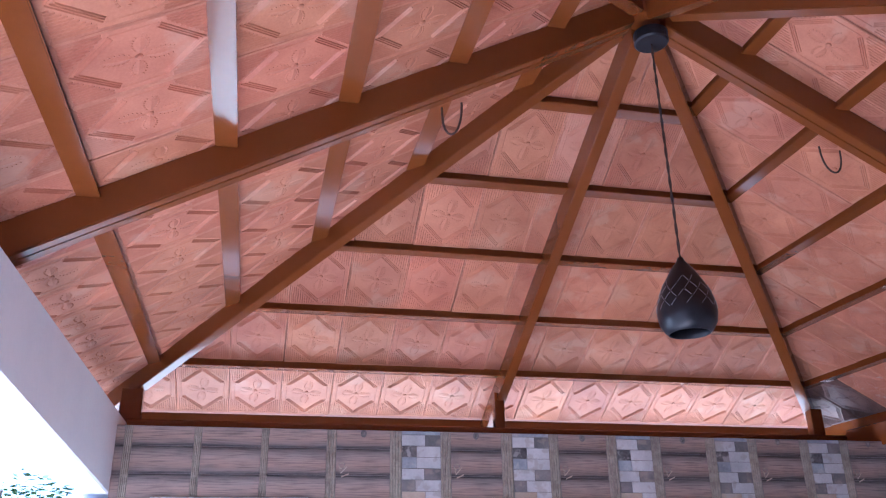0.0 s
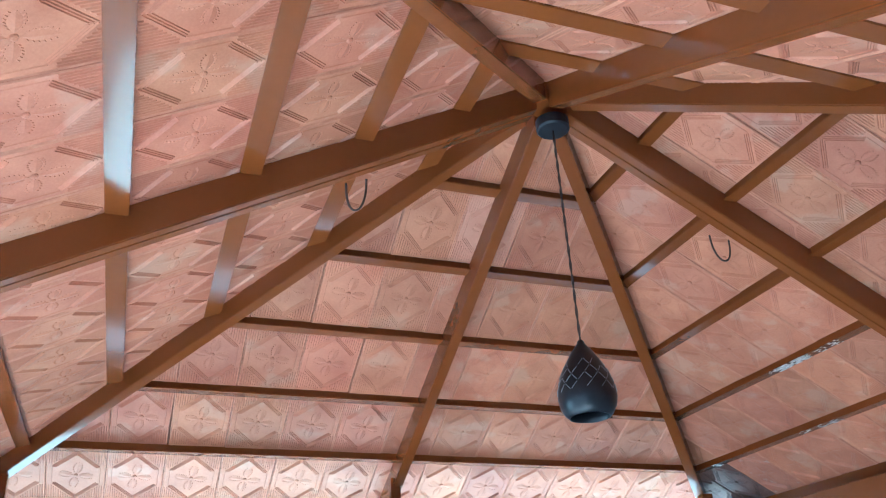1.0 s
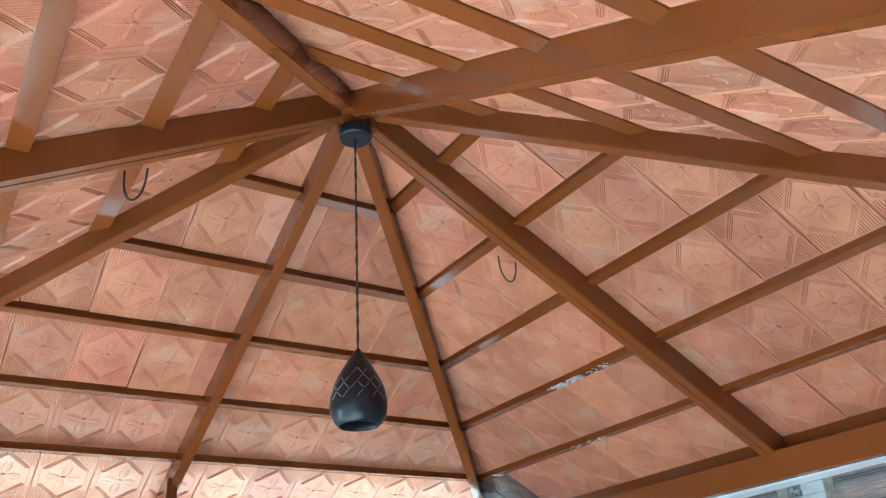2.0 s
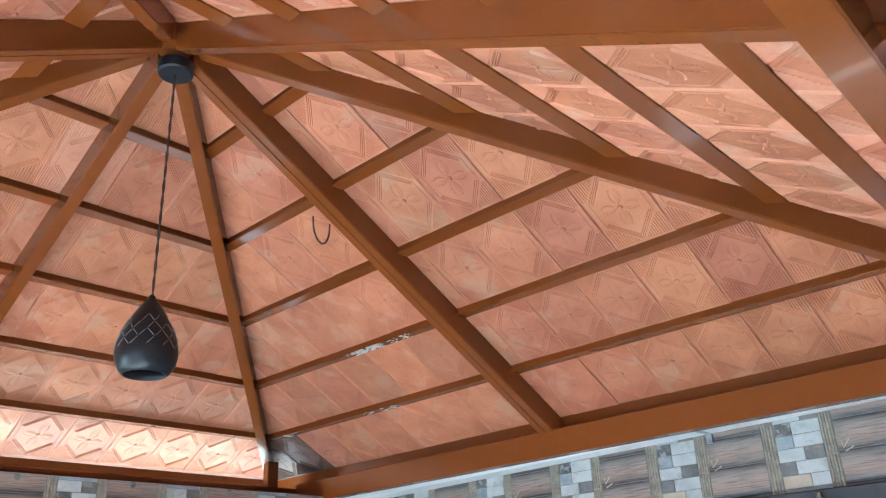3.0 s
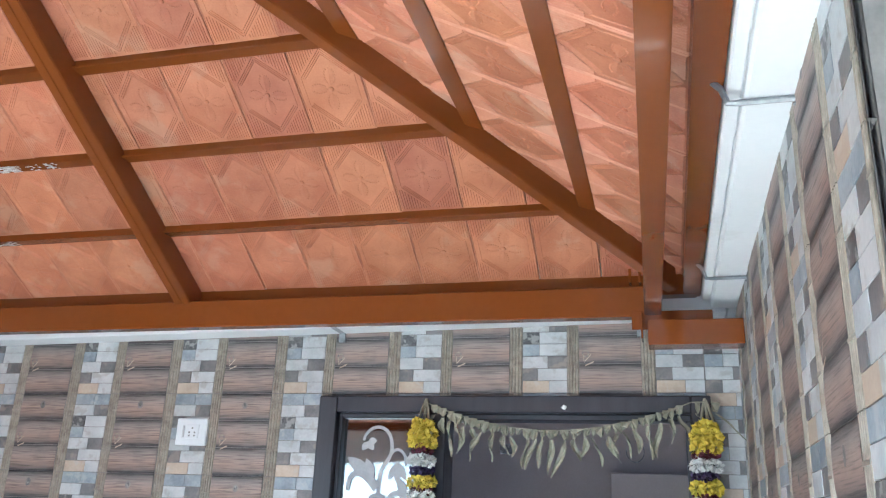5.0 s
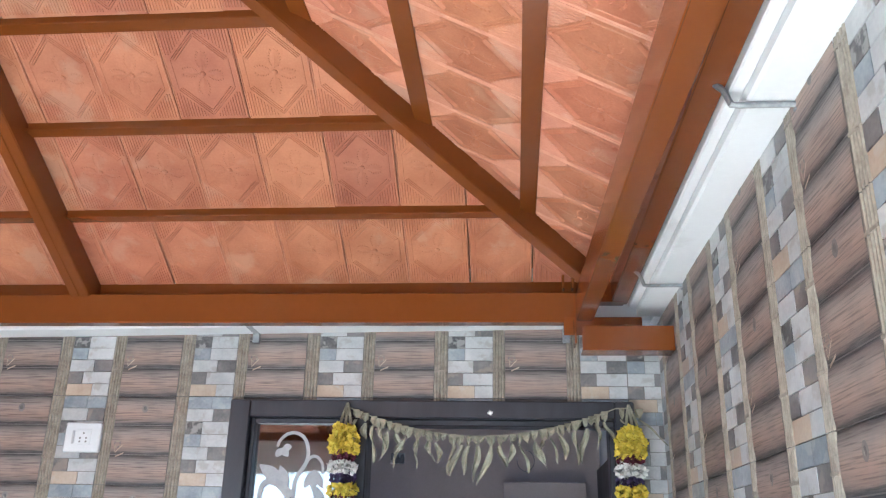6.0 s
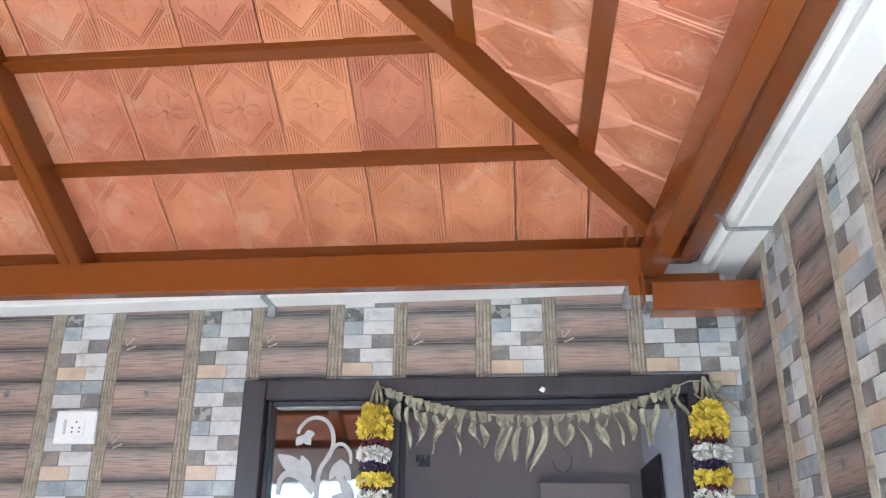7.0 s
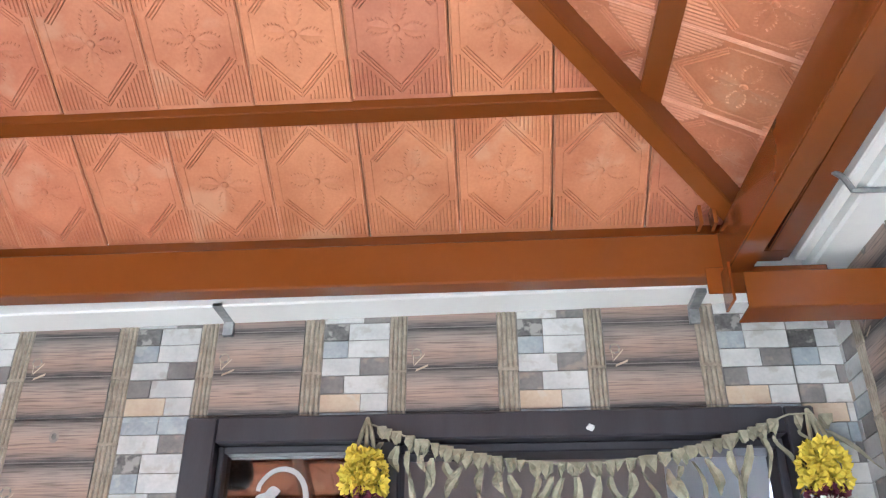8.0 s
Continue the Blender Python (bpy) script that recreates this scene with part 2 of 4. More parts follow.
def box(bm, lo, hi, slot=0, bevel=0.0):
    vs = [bm.verts.new((x, y, z)) for x in (lo[0], hi[0]) for y in (lo[1], hi[1]) for z in (lo[2], hi[2])]
    fs = [bm.faces.new([vs[i] for i in q]) for q in ((0, 1, 3, 2), (4, 6, 7, 5), (0, 4, 5, 1), (2, 3, 7, 6), (0, 2, 6, 4), (1, 5, 7, 3))]
    for f in fs:
        f.material_index = slot
    if bevel:
        es = list({e for f in fs for e in f.edges})
        for f in bmesh.ops.bevel(bm, geom=es, offset=bevel, segments=1, affect="EDGES")["faces"]:
            f.material_index = slot
    return vs


def bar(bm, p0, p1, width, depth, slot=0, bevel=0.003):
    """A bar with plumb ends and sides whose underside runs from p0 to p1."""
    p0, p1 = Vector(p0), Vector(p1)
    side = Vector((p1.y - p0.y, p0.x - p1.x, 0)).normalized() * width / 2
    up = Vector((0, 0, depth))
    vs = [bm.verts.new(p) for p in (p0 - side, p0 + side, p0 + side + up, p0 - side + up, p1 - side, p1 + side, p1 + side + up, p1 - side + up)]
    fs = [bm.faces.new([vs[i] for i in q]) for q in ((0, 1, 2, 3), (4, 7, 6, 5), (0, 4, 5, 1), (1, 5, 6, 2), (2, 6, 7, 3), (3, 7, 4, 0))]
    for f in fs:
        f.material_index = slot
    if bevel:
        es = list({e for f in fs for e in f.edges})
        for f in bmesh.ops.bevel(bm, geom=es, offset=bevel, segments=2, affect="EDGES")["faces"]:
            f.material_index = slot


def tube(bm, points, radius, sides=8, slot=0):
    """A round rod along a row of points."""
    pts = [Vector(p) for p in points]
    rings = []
    for i, p in enumerate(pts):
        d = (pts[min(i + 1, len(pts) - 1)] - pts[max(i - 1, 0)]).normalized()
        a = d.orthogonal().normalized()
        if rings and i:
            a = (last - d * last.dot(d)).normalized()
        last = a
        b = d.cross(a)
        r = radius[i] if isinstance(radius, (list, tuple)) else radius
        rings.append([bm.verts.new(p + (a * math.cos(k * math.tau / sides) + b * math.sin(k * math.tau / sides)) * r) for k in range(sides)])
    for r0, r1 in zip(rings, rings[1:]):
        for k in range(sides):
            f = bm.faces.new((r0[k], r0[(k + 1) % sides], r1[(k + 1) % sides], r1[k]))
            f.material_index = slot
    for ring in (rings[0], rings[-1]):
        bm.faces.new(ring).material_index = slot


def turned(bm, profile, sides=24, slot=0, centre=(0, 0)):
    """A solid of revolution about a plumb axis from (radius, height) pairs."""
    rings = [[bm.verts.new((centre[0] + r * math.cos(k * math.tau / sides), centre[1] + r * math.sin(k * math.tau / sides), z))
              for k in range(sides)] for r, z in profile]
    for r0, r1 in zip(rings, rings[1:]):
        for k in range(sides):
            bm.faces.new((r0[k], r0[(k + 1) % sides], r1[(k + 1) % sides], r1[k])).material_index = slot


# ---- the plan ----
AX, AY = -1.888, 0.497             # the roof's apex in plan
TILE_Z, EDGE_Z, RAFTER_DROP, HIP_DROP, BATTEN_DROP = 3.487, 2.5265, 0.098, 0.085, 0.019
EDGE = {"east": 1.725, "north": 1.843, "west": 1.756, "south": 1.777}   # run from apex to the lowest tile edge
ROW = {"east": 0.287, "north": 0.300, "west": 0.294, "south": 0.295}    # tile rows, along the run
TILE_END = {"east": 1.722, "north": 1.822, "west": 1.744, "south": 1.780}   # run to the lowest end of the tiles
LAP = {"east": 0.049, "north": 0.054, "west": 0.054, "south": 0.048}
RAFTER_WIDE = {"east": 0.068, "north": 0.042, "west": 0.066, "south": 0.042}
WIDE = {"east": 0.2045, "north": 0.215, "west": 0.209, "south": 0.209}
PHASE = {"east": 0.094, "north": -0.112, "west": 0.05, "south": 0.02}
E_WALL, N_WALL, S_WALL, W_FACE = 0.0, 1.857, -1.455, -3.45
WALL_TOP, EAST_TOP, NORTH_TOP, FLOOR = 2.42, 2.406, 2.385, 0.0
BEAM_LO, BEAM_HI = 2.37, 2.47
SIDES = {"east": ((1, 0), (0, -1)), "north": ((0, 1), (1, 0)), "west": ((-1, 0), (0, 1)), "south": ((0, -1), (-1, 0))}
BESIDE = {"east": ("north", "south"), "north": ("west", "east"), "west": ("south", "north"), "south": ("east", "west")}
SLOPE = {side: (TILE_Z - EDGE_Z) / EDGE[side] for side in SIDES}


def on_roof(side, u, r, drop=0.0):
    """A place on the tiles' underside: u along the eave, r outwards from the apex, lowered by drop."""
    (ox, oy), (lx, ly) = SIDES[side]
    return Vector((AX + ox * r + lx * u, AY + oy * r + ly * u, TILE_Z - SLOPE[side] * r - drop))


def hip_limit(side, r):
    """How far a face reaches to its two hips at the run r."""
    low, high = BESIDE[side]
    return -r * EDGE[low] / EDGE[side], r * EDGE[high] / EDGE[side]

# ---- ground, floor, walls ----
bm = bmesh.new()
box(bm, (-600, -600, -0.30), (600, 600, -0.15))
tagged(link_mesh("ground", bm, GROUND), "dry sandy ground around the porch", "ground", kind="structure")
bm = bmesh.new()
box(bm, (-3.8, -1.9, -0.15), (4.2, 2.3, FLOOR))
tagged(link_mesh("floor", bm, CONCRETE), "pale concrete porch floor", "floor", kind="structure")

# unseen pale ground, added to reflect sunlight up under the north eave
bm = bmesh.new()
box(bm, (-12.0, 2.3, -0.15), (9.0, 5.8, -0.06))
tagged(link_mesh("pavement_yard", bm, BOUNCE_GROUND), "unseen pale ground added to bounce sunlight into the porch", "pavement", kind="structure")

DOOR_Y0, DOOR_Y1, DOOR_TOP = -1.357, 0.0, 2.15
WINDOWS = ((-2.048, -0.215), (-3.308, -2.744))
WIN_LO, WIN_HI = 0.955, 2.132


def wall_blocks(name, blocks, label):
    bm = bmesh.new()
    for lo, hi in blocks:
        box(bm, lo, hi)
    return tagged(link_mesh(name, bm, GROUT), label, "wall", kind="structure")


wall_east = wall_blocks("wall_east", [((0.012, DOOR_Y1, 0), (0.2, 2.25, EAST_TOP)), ((0.012, -1.65, 0), (0.2, DOOR_Y0, EAST_TOP)),
                                      ((0.012, DOOR_Y0, DOOR_TOP), (0.2, DOOR_Y1, EAST_TOP))], "porch wall clad with log and stone patterned tiles around a doorway")
wall_south = wall_blocks("wall_south", [((-1.905, S_WALL - 0.042, 0), (0.012, S_WALL - 0.012, WALL_TOP))], "short porch wall clad with log and stone patterned tiles")
NB, NT = N_WALL + 0.012, 2.14
wall_north = wall_blocks("wall_north", [((-3.45, NB, 0), (0.012, NT, WIN_LO)), ((-3.45, NB, WIN_HI), (0.012, NT, NORTH_TOP)), ((-3.45, 2.068, NORTH_TOP), (0.012, NT, WALL_TOP)),
                                        ((WINDOWS[0][1], NB, WIN_LO), (0.012, NT, WIN_HI)), ((WINDOWS[1][1], NB, WIN_LO), (WINDOWS[0][0], NT, WIN_HI)),
                                        ((-3.45, NB, WIN_LO), (WINDOWS[1][0], NT, WIN_HI))], "porch wall clad with log and stone patterned tiles")

bm = bmesh.new()
box(bm, (-0.10, -1.62, WALL_TOP), (0.2, S_WALL + 0.03, 2.75), bevel=0.004)
box(bm, (-3.62, -1.62, WALL_TOP), (-0.10, -1.372, 2.70), bevel=0.006)
box(bm, (-3.62, -1.372, WALL_TOP + 0.022), (-0.13, -1.345, 2.62), bevel=0.004)
south_band = tagged(link_mesh("trim_south_band", bm, PLASTER), "white plastered concrete band with stepped edge above the tiled wall", "lintel band", kind="structure")
bm = bmesh.new()
bm.faces.new([bm.verts.new((-1.884 + a, -1.383 + b, WALL_TOP - 0.0007)) for a, b in ((-0.018, -0.003), (-0.010, 0.007), (0.002, 0.006), (0.012, 0.003), (0.019, -0.001), (0.010, -0.004), (0.001, -0.008), (-0.008, -0.005))])
part("exposed_plaster", bm, BEIGE, south_band, "tan patch where the white paint has chipped off")
bm = bmesh.new()
box(bm, (-0.10, -1.42, EAST_TOP), (0.2, N_WALL - 0.001, 2.75), bevel=0.004)
for v in bm.verts:
    if v.co.y > 0 and v.co.z < 2.5:
        v.co.z -= 0.047       # its lower edge falls a little towards the north corner
box(bm, (-0.10, N_WALL - 0.001, NORTH_TOP + 0.002), (0.2, 2.05, 2.75))
tagged(link_mesh("trim_east_band", bm, PLASTER), "white plastered concrete band above the doorway wall", "lintel band", kind="structure")
bm = bmesh.new()
box(bm, (-3.55, -1.62, 2.235), (W_FACE, 2.25, 2.437), bevel=0.006)
for v in bm.verts:
    if v.co.z < 2.3:
        v.co.z -= 0.053 * (v.co.y - 0.1)      # the underside falls towards the north corner
tagged(link_mesh("trim_west_lintel", bm, PLASTER), "white plastered lintel beam over the open porch side", "lintel", kind="structure")
bm = bmesh.new()
box(bm, (-3.55, 1.84, 0), (-3.455, 2.25, 2.118), bevel=0.006)
tagged(link_mesh("column_north_west", bm, PLASTER), "white plastered corner pillar", "pillar", kind="structure")
bm = bmesh.new()
box(bm, (-3.62, -1.65, 0), (-3.45, -1.46, 2.2345), bevel=0.006)
tagged(link_mesh("column_south_west", bm, PLASTER), "white plastered corner pillar", "pillar", kind="structure")

# unseen walls and slab added to block light behind the south wall's open end
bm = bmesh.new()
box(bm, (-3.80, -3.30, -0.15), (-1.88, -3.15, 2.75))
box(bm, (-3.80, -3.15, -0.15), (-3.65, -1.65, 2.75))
tagged(link_mesh("wall_passage", bm, BLOCKER_PLASTER), "added dark brown wall that blocks light from the south", "wall", kind="structure")
bm = bmesh.new()
box(bm, (-3.80, -3.30, 2.752), (-1.88, -1.58, 2.88))
tagged(link_mesh("ceiling_passage", bm, PLASTER), "added white slab that blocks light from above the south opening", "ceiling", kind="structure")

# ---- roof frame ----
roof = thing("hip_roof_frame", "brown gloss painted steel frame of a pyramid porch roof", "roof frame", at=(AX, AY, 2.4))
roof_origin = Vector((AX, AY, 2.4))


def roof_part(name, bm, mats, label=""):
    bmesh.ops.translate(bm, verts=bm.verts, vec=-roof_origin)
    return part(name, bm, mats, roof, label)


for side in SIDES:
    over = 1.03
    wide = RAFTER_WIDE[side]
    drift = -0.03 if side == "north" else 0.0
    # the east and west rafters are two tubes welded side by side
    lanes = (-0.25, 0.25) if wide > 0.05 else (0.0,)
    for lane in lanes:
        bm = bmesh.new()
        bar(bm, on_roof(side, lane * wide, 0.05, RAFTER_DROP), on_roof(side, lane * wide + drift, EDGE[side] * over, RAFTER_DROP), wide / len(lanes) - 0.0006, RAFTER_DROP)
        roof_part("rafter", bm, PAINT)
for ex, ey, a, b in ((1, 1, "east", "north"), (1, -1, "east", "south"), (-1, 1, "west", "north"), (-1, -1, "west", "south")):
    bm = bmesh.new()
    p = Vector((AX, AY, TILE_Z - HIP_DROP))
    q = Vector((AX + ex * EDGE[a], AY + ey * EDGE[b], EDGE_Z - HIP_DROP))
    bar(bm, p.lerp(q, 0.03), p.lerp(q, {(1, -1): 0.985, (1, 1): 0.93}.get((ex, ey), 1.02)), 0.044, HIP_DROP)
    roof_part("hip_rafter", bm, PAINT)
bm = bmesh.new()
turned(bm, [(0.0, TILE_Z - 0.094), (0.050, TILE_Z - 0.094), (0.054, TILE_Z - 0.088), (0.054, TILE_Z - 0.01), (0.0, TILE_Z - 0.01)], 8, centre=(AX, AY))
roof_part("hub", bm, PAINT)
# eave beams
for lo, hi in (((-0.22, -1.17, BEAM_LO), (-0.17, 2.075, BEAM_HI)),
               ((-3.475, 2.075, 2.422), (-0.20, 2.125, 2.448)),
               ((-3.545, -1.17, 2.437), (-3.495, 2.07, 2.484))):
    bm = bmesh.new()
    box(bm, lo, hi, bevel=0.004)
    roof_part("eave_beam", bm, PAINT)
bm = bmesh.new()
bar(bm, (-0.20, -1.190, BEAM_LO), (-3.44, -1.262, BEAM_LO), 0.052, BEAM_HI - BEAM_LO)
roof_part("eave_beam", bm, PAINT)
# posts that carry the rafters over the north beam
for x, w, top in ((-1.922, 0.022, 2.60), (-0.355, 0.031, 2.57), (-3.444, 0.042, 2.57)):
    bm = bmesh.new()
    box(bm, (x - w, 2.078, 2.448), (x + w, 2.122, top), bevel=0.003)
    roof_part("post", bm, PAINT)
# small weld lugs at the east feet
for y in (-1.125, -1.155):
    bm = bmesh.new()
    box(bm, (-0.262, y - 0.004, 2.47), (-0.225, y + 0.004, 2.515), bevel=0.001)
    roof_part("lug", bm, PAINT)
# battens and edge boards
for side in SIDES:
    row = ROW[side]
    for n in range(5):
        r = TILE_END[side] - row * (n + 1) + LAP[side] / 2
        for sign, limit in zip((-1, 1), hip_limit(side, r + 0.01)):
            bm = bmesh.new()
            bar(bm, on_roof(side, sign * 0.015, r, BATTEN_DROP), on_roof(side, limit, r, BATTEN_DROP), LAP[side], 0.007, bevel=0.002)
            # the narrow web that carries the tiles over the flange
            bar(bm, on_roof(side, sign * 0.015, r, BATTEN_DROP - 0.007), on_roof(side, limit, r, BATTEN_DROP - 0.007), LAP[side] - 0.026, 0.030, bevel=0)
            roof_part("batten", bm, PAINT)
    if side == "east":
        # pale paint wiped along two of the battens
        random.seed(23)
        for u0, u1, n, cover in ((-0.60, -0.36, 1, 1.0), (-0.36, -0.20, 1, 0.5), (-0.72, -0.58, 0, 0.6), (-0.82, -0.73, 0, 0.3), (-1.40, -1.34, 0, 0.7)):
            r = TILE_END[side] - row * (n + 1) + LAP[side] / 2
            bm = bmesh.new()
            steps = max(6, round((u1 - u0) / 0.008))
            for lane in range(5):
                # five ragged lanes side by side, each broken here and there
                mid = (lane - 2) * 0.19 * LAP[side]
                last = None
                for i in range(steps + 1):
                    t = i / steps
                    full = min(1.0, 5 * t + random.uniform(-0.3, 0.3), 5 * (1 - t) + random.uniform(-0.3, 0.3)) * random.uniform(0.6, 1.15)
                    if full < 0.25 or random.random() > 0.45 + 0.5 * cover:
                        last = None
                        continue
                    half = 0.105 * LAP[side] * full * (0.55 + 0.45 * cover)
                    c = on_roof(side, u0 + (u1 - u0) * t, r, BATTEN_DROP + 0.0006 + 0.0001 * lane)
                    out = Vector((1, 0, 0))
                    pair = [bm.verts.new(c + out * (mid + half)), bm.verts.new(c + out * (mid - half * random.uniform(0.7, 1.2)))]
                    if last:
                        bm.faces.new((last[0], pair[0], pair[1], last[1]))
                    last = pair
            roof_part("paint_smear", bm, SILVER_PAINT, "pale dried paint wiped along the batten")
    lo, hi = hip_limit(side, EDGE[side] + 0.05)
    bm = bmesh.new()
    bar(bm, on_roof(side, lo, EDGE[side] + 0.035, 0.05), on_roof(side, hi, EDGE[side] + 0.035, 0.05), 0.055, 0.07)
    roof_part("edge_batten", bm, PAINT)
# outer covering
bm = bmesh.new()
tip = bm.verts.new((AX, AY, TILE_Z + 0.10))
rim = []
for ex, ey, a, b in ((1, 1, "east", "north"), (-1, 1, "west", "north"), (-1, -1, "west", "south"), (1, -1, "east", "south")):
    rim.append(bm.verts.new((AX + ex * EDGE[a] * 1.1, AY + ey * EDGE[b] * 1.1, TILE_Z + 0.10 - 1.1 * (TILE_Z - EDGE_Z))))
for i in range(4):
    bm.faces.new((tip, rim[i], rim[(i + 1) % 4]))
tagged(link_mesh("roof_covering", bm, ROOFING), "red outer covering of the pyramid roof", "roof", kind="structure")

# ---- pendant lamp ----
lamp = thing("pendant_lamp", "black metal egg-shaped pendant lamp with pierced lattice", "pendant lamp", at=(-1.871, 0.505, 3.357))
bm = bmesh.new()
turned(bm, [(0.0, -0.037), (0.046, -0.037), (0.051, -0.032), (0.051, 0.0), (0.0, 0.0)], 32)
part("canopy", bm, BLACK_METAL, lamp)
bm = bmesh.new()
for k in range(2):
    tube(bm, [(0.0022 * math.cos(i * 0.9 + k * math.pi), 0.0022 * math.sin(i * 0.9 + k * math.pi), -0.03 - i * 0.0137) for i in range(52)], 0.0022, 5)
part("cord", bm, CORD, lamp, "dark twisted cord")
SHADE_TOP, SHADE_H = -0.728, 0.211
profile = [(0.008, 0.0), (0.012, 0.05), (0.030, 0.16), (0.050, 0.32), (0.066, 0.48), (0.0755, 0.64), (0.0775, 0.76), (0.073, 0.87), (0.063, 0.955), (0.054, 1.0)]


def shade_at(h, ang, out=0.0):
    for (r0, h0), (r1, h1) in zip(profile, profile[1:]):
        if h <= h1:
            r = r0 + (r1 - r0) * (h - h0) / (h1 - h0) + out
            return Vector((r * math.cos(ang), r * math.sin(ang), SHADE_TOP - h * SHADE_H))
    return Vector((0.054 * math.cos(ang), 0.054 * math.sin(ang), SHADE_TOP - SHADE_H))


bm = bmesh.new()
turned(bm, [(r, SHADE_TOP - h * SHADE_H) for r, h in profile] + [(0.051, SHADE_TOP - SHADE_H), (0.070, SHADE_TOP - 0.85 * SHADE_H), (0.071, SHADE_TOP - 0.7 * SHADE_H), (0.045, SHADE_TOP - 0.35 * SHADE_H)], 40)
shade = part("shade", bm, BLACK_METAL, lamp, smooth=True)
# pierced lattice: bright cut slots in diamonds round the belly
random.seed(5)
slots = []
for ring in range(4):
    for k in range(12):
        a0 = (k + 0.5 * (ring % 2)) * math.tau / 12
        h0 = 0.30 + ring * 0.105
        for da in (-1, 1):
            if random.random() < (0.4, 0.95, 0.95, 0.7)[ring]:
                slots.append(((h0, a0), (h0 + 0.105, a0 + da * math.tau / 24)))
bm = bmesh.new()
for (h0, a0), (h1, a1) in slots:
    ps = [shade_at(h0 + (h1 - h0) * t, a0 + (a1 - a0) * t, 0.0006) for t in (0.12, 0.37, 0.63, 0.88)]
    tube(bm, ps, 0.0010, 4)
part("lattice_cut", bm, STEEL, shade, "bare metal edges of the pierced lattice")

# wire hooks left on two rafters
for name, p, across in (("wire_hook", (-1.255, 0.59, 3.075), (0.055, -0.02, -0.02)), ("wire_hook", (-2.52, 0.40, 2.965), (-0.05, 0.01, -0.015))):
    bm = bmesh.new()
    c, d = Vector(p), Vector(across)
    pts = [c + d * (0.5 * math.cos(t)) + Vector((0, 0, -0.085 * math.sin(t) ** 0.8 if 0 < t < math.pi else 0)) for t in [math.pi * i / 16 for i in range(17)]]
    tube(bm, pts, 0.003, 6)
    ob = link_mesh(name, bm, CORD)
    tagged(ob, "thin dark wire loop hanging from a rafter", "wire hook", "wire hooks on the rafters")

# ---- door ----
door = thing("door_1", "dark painted wooden door frame with a glazed sidelight, doorway standing open", "door", kind="structure", at=(0, -0.68, 0))


def door_part(name, lo, hi, mat, label="", bevel=0.004, parent=None):
    bm = bmesh.new()
    box(bm, lo, hi, bevel=bevel)
    bmesh.ops.translate(bm, verts=bm.verts, vec=(0, 0.68, 0))
    return part(name, bm, mat, parent or door, label)


for lo, hi in (((-0.03, -0.070, 0), (0.10, 0, 2.15)), ((-0.03, -1.357, 0), (0.10, -1.295, 2.15)), ((-0.03, -1.295, 2.092), (0.10, -0.070, 2.15)),
               ((-0.02, -0.475, 0), (0.10, -0.405, 2.092))):
    door_part("door_frame", lo, hi, DOOR_WOOD)
# inner rebates of the frame
for lo, hi in (((0.0, -0.405, 2.076), (0.08, -0.084, 2.092)), ((0.0, -0.084, 0.05), (0.08, -0.070, 2.092)), ((0.012, -1.295, 2.072), (0.09, -0.475, 2.092)),
               ((0.012, -1.295, 0), (0.09, -1.276, 2.072)), ((0.0, -0.405, 0.05), (0.08, -0.392, 2.076))):
    door_part("rebate", lo, hi, DOOR_WOOD, bevel=0.003)
pane = door_part("pane", (0.030, -0.392, 0.05), (0.036, -0.084, 2.076), FILM_GLASS, "reflective glass with frosted flower etching", bevel=0)


etch_layer = [0.0287]


def etch_depth():
    etch_layer[0] -= 0.0003
    return etch_layer[0]


def etched(points, width):
    """A flat frosted ribbon on the glass, along (y, z) points; width tapers where a pair is given."""
    bm = bmesh.new()
    n = len(points)
    left, right = [], []
    depth = etch_depth()
    for i, (y, z) in enumerate(points):
        y0, z0 = points[max(i - 1, 0)]
        y1, z1 = points[min(i + 1, n - 1)]
        d = math.hypot(y1 - y0, z1 - z0) or 1
        w = width[0] + (width[1] - width[0]) * i / (n - 1)
        left.append(bm.verts.new((depth, y + 0.68 - (z1 - z0) / d * w, z + (y1 - y0) / d * w)))
        right.append(bm.verts.new((depth, y + 0.68 + (z1 - z0) / d * w, z - (y1 - y0) / d * w)))
    for i in range(n - 1):
        bm.faces.new((left[i], left[i + 1], right[i + 1], right[i]))
    part("etching", bm, FROST, pane, "frosted flower stem on the glass")


def arc(cy, cz, r, a0, a1, n=18, squash=1.0):
    return [(cy + r * math.cos(radians(a0 + (a1 - a0) * i / n)), cz + r * squash * math.sin(radians(a0 + (a1 - a0) * i / n))) for i in range(n + 1)]


def petal_shape(cy, cz, ang, length, wide):
    pts = []
    for i in range(13):
        t = i / 12
        pts.append((cy + math.cos(radians(ang)) * length * t, cz + math.sin(radians(ang)) * length * t))
    bm = bmesh.new()
    up, dn = [], []
    depth = etch_depth()
    for i, (y, z) in enumerate(pts):
        w = wide * math.sin(math.pi * min(max(i / 12, 0.02), 0.98)) ** 0.8
        up.append(bm.verts.new((depth, y + 0.68 - math.sin(radians(ang)) * w, z + math.cos(radians(ang)) * w)))
        dn.append(bm.verts.new((depth, y + 0.68 + math.sin(radians(ang)) * w, z - math.cos(radians(ang)) * w)))
    for i in range(12):
        bm.faces.new((up[i], up[i + 1], dn[i + 1], dn[i]))
    part("etching", bm, FROST, pane, "frosted petal on the glass")


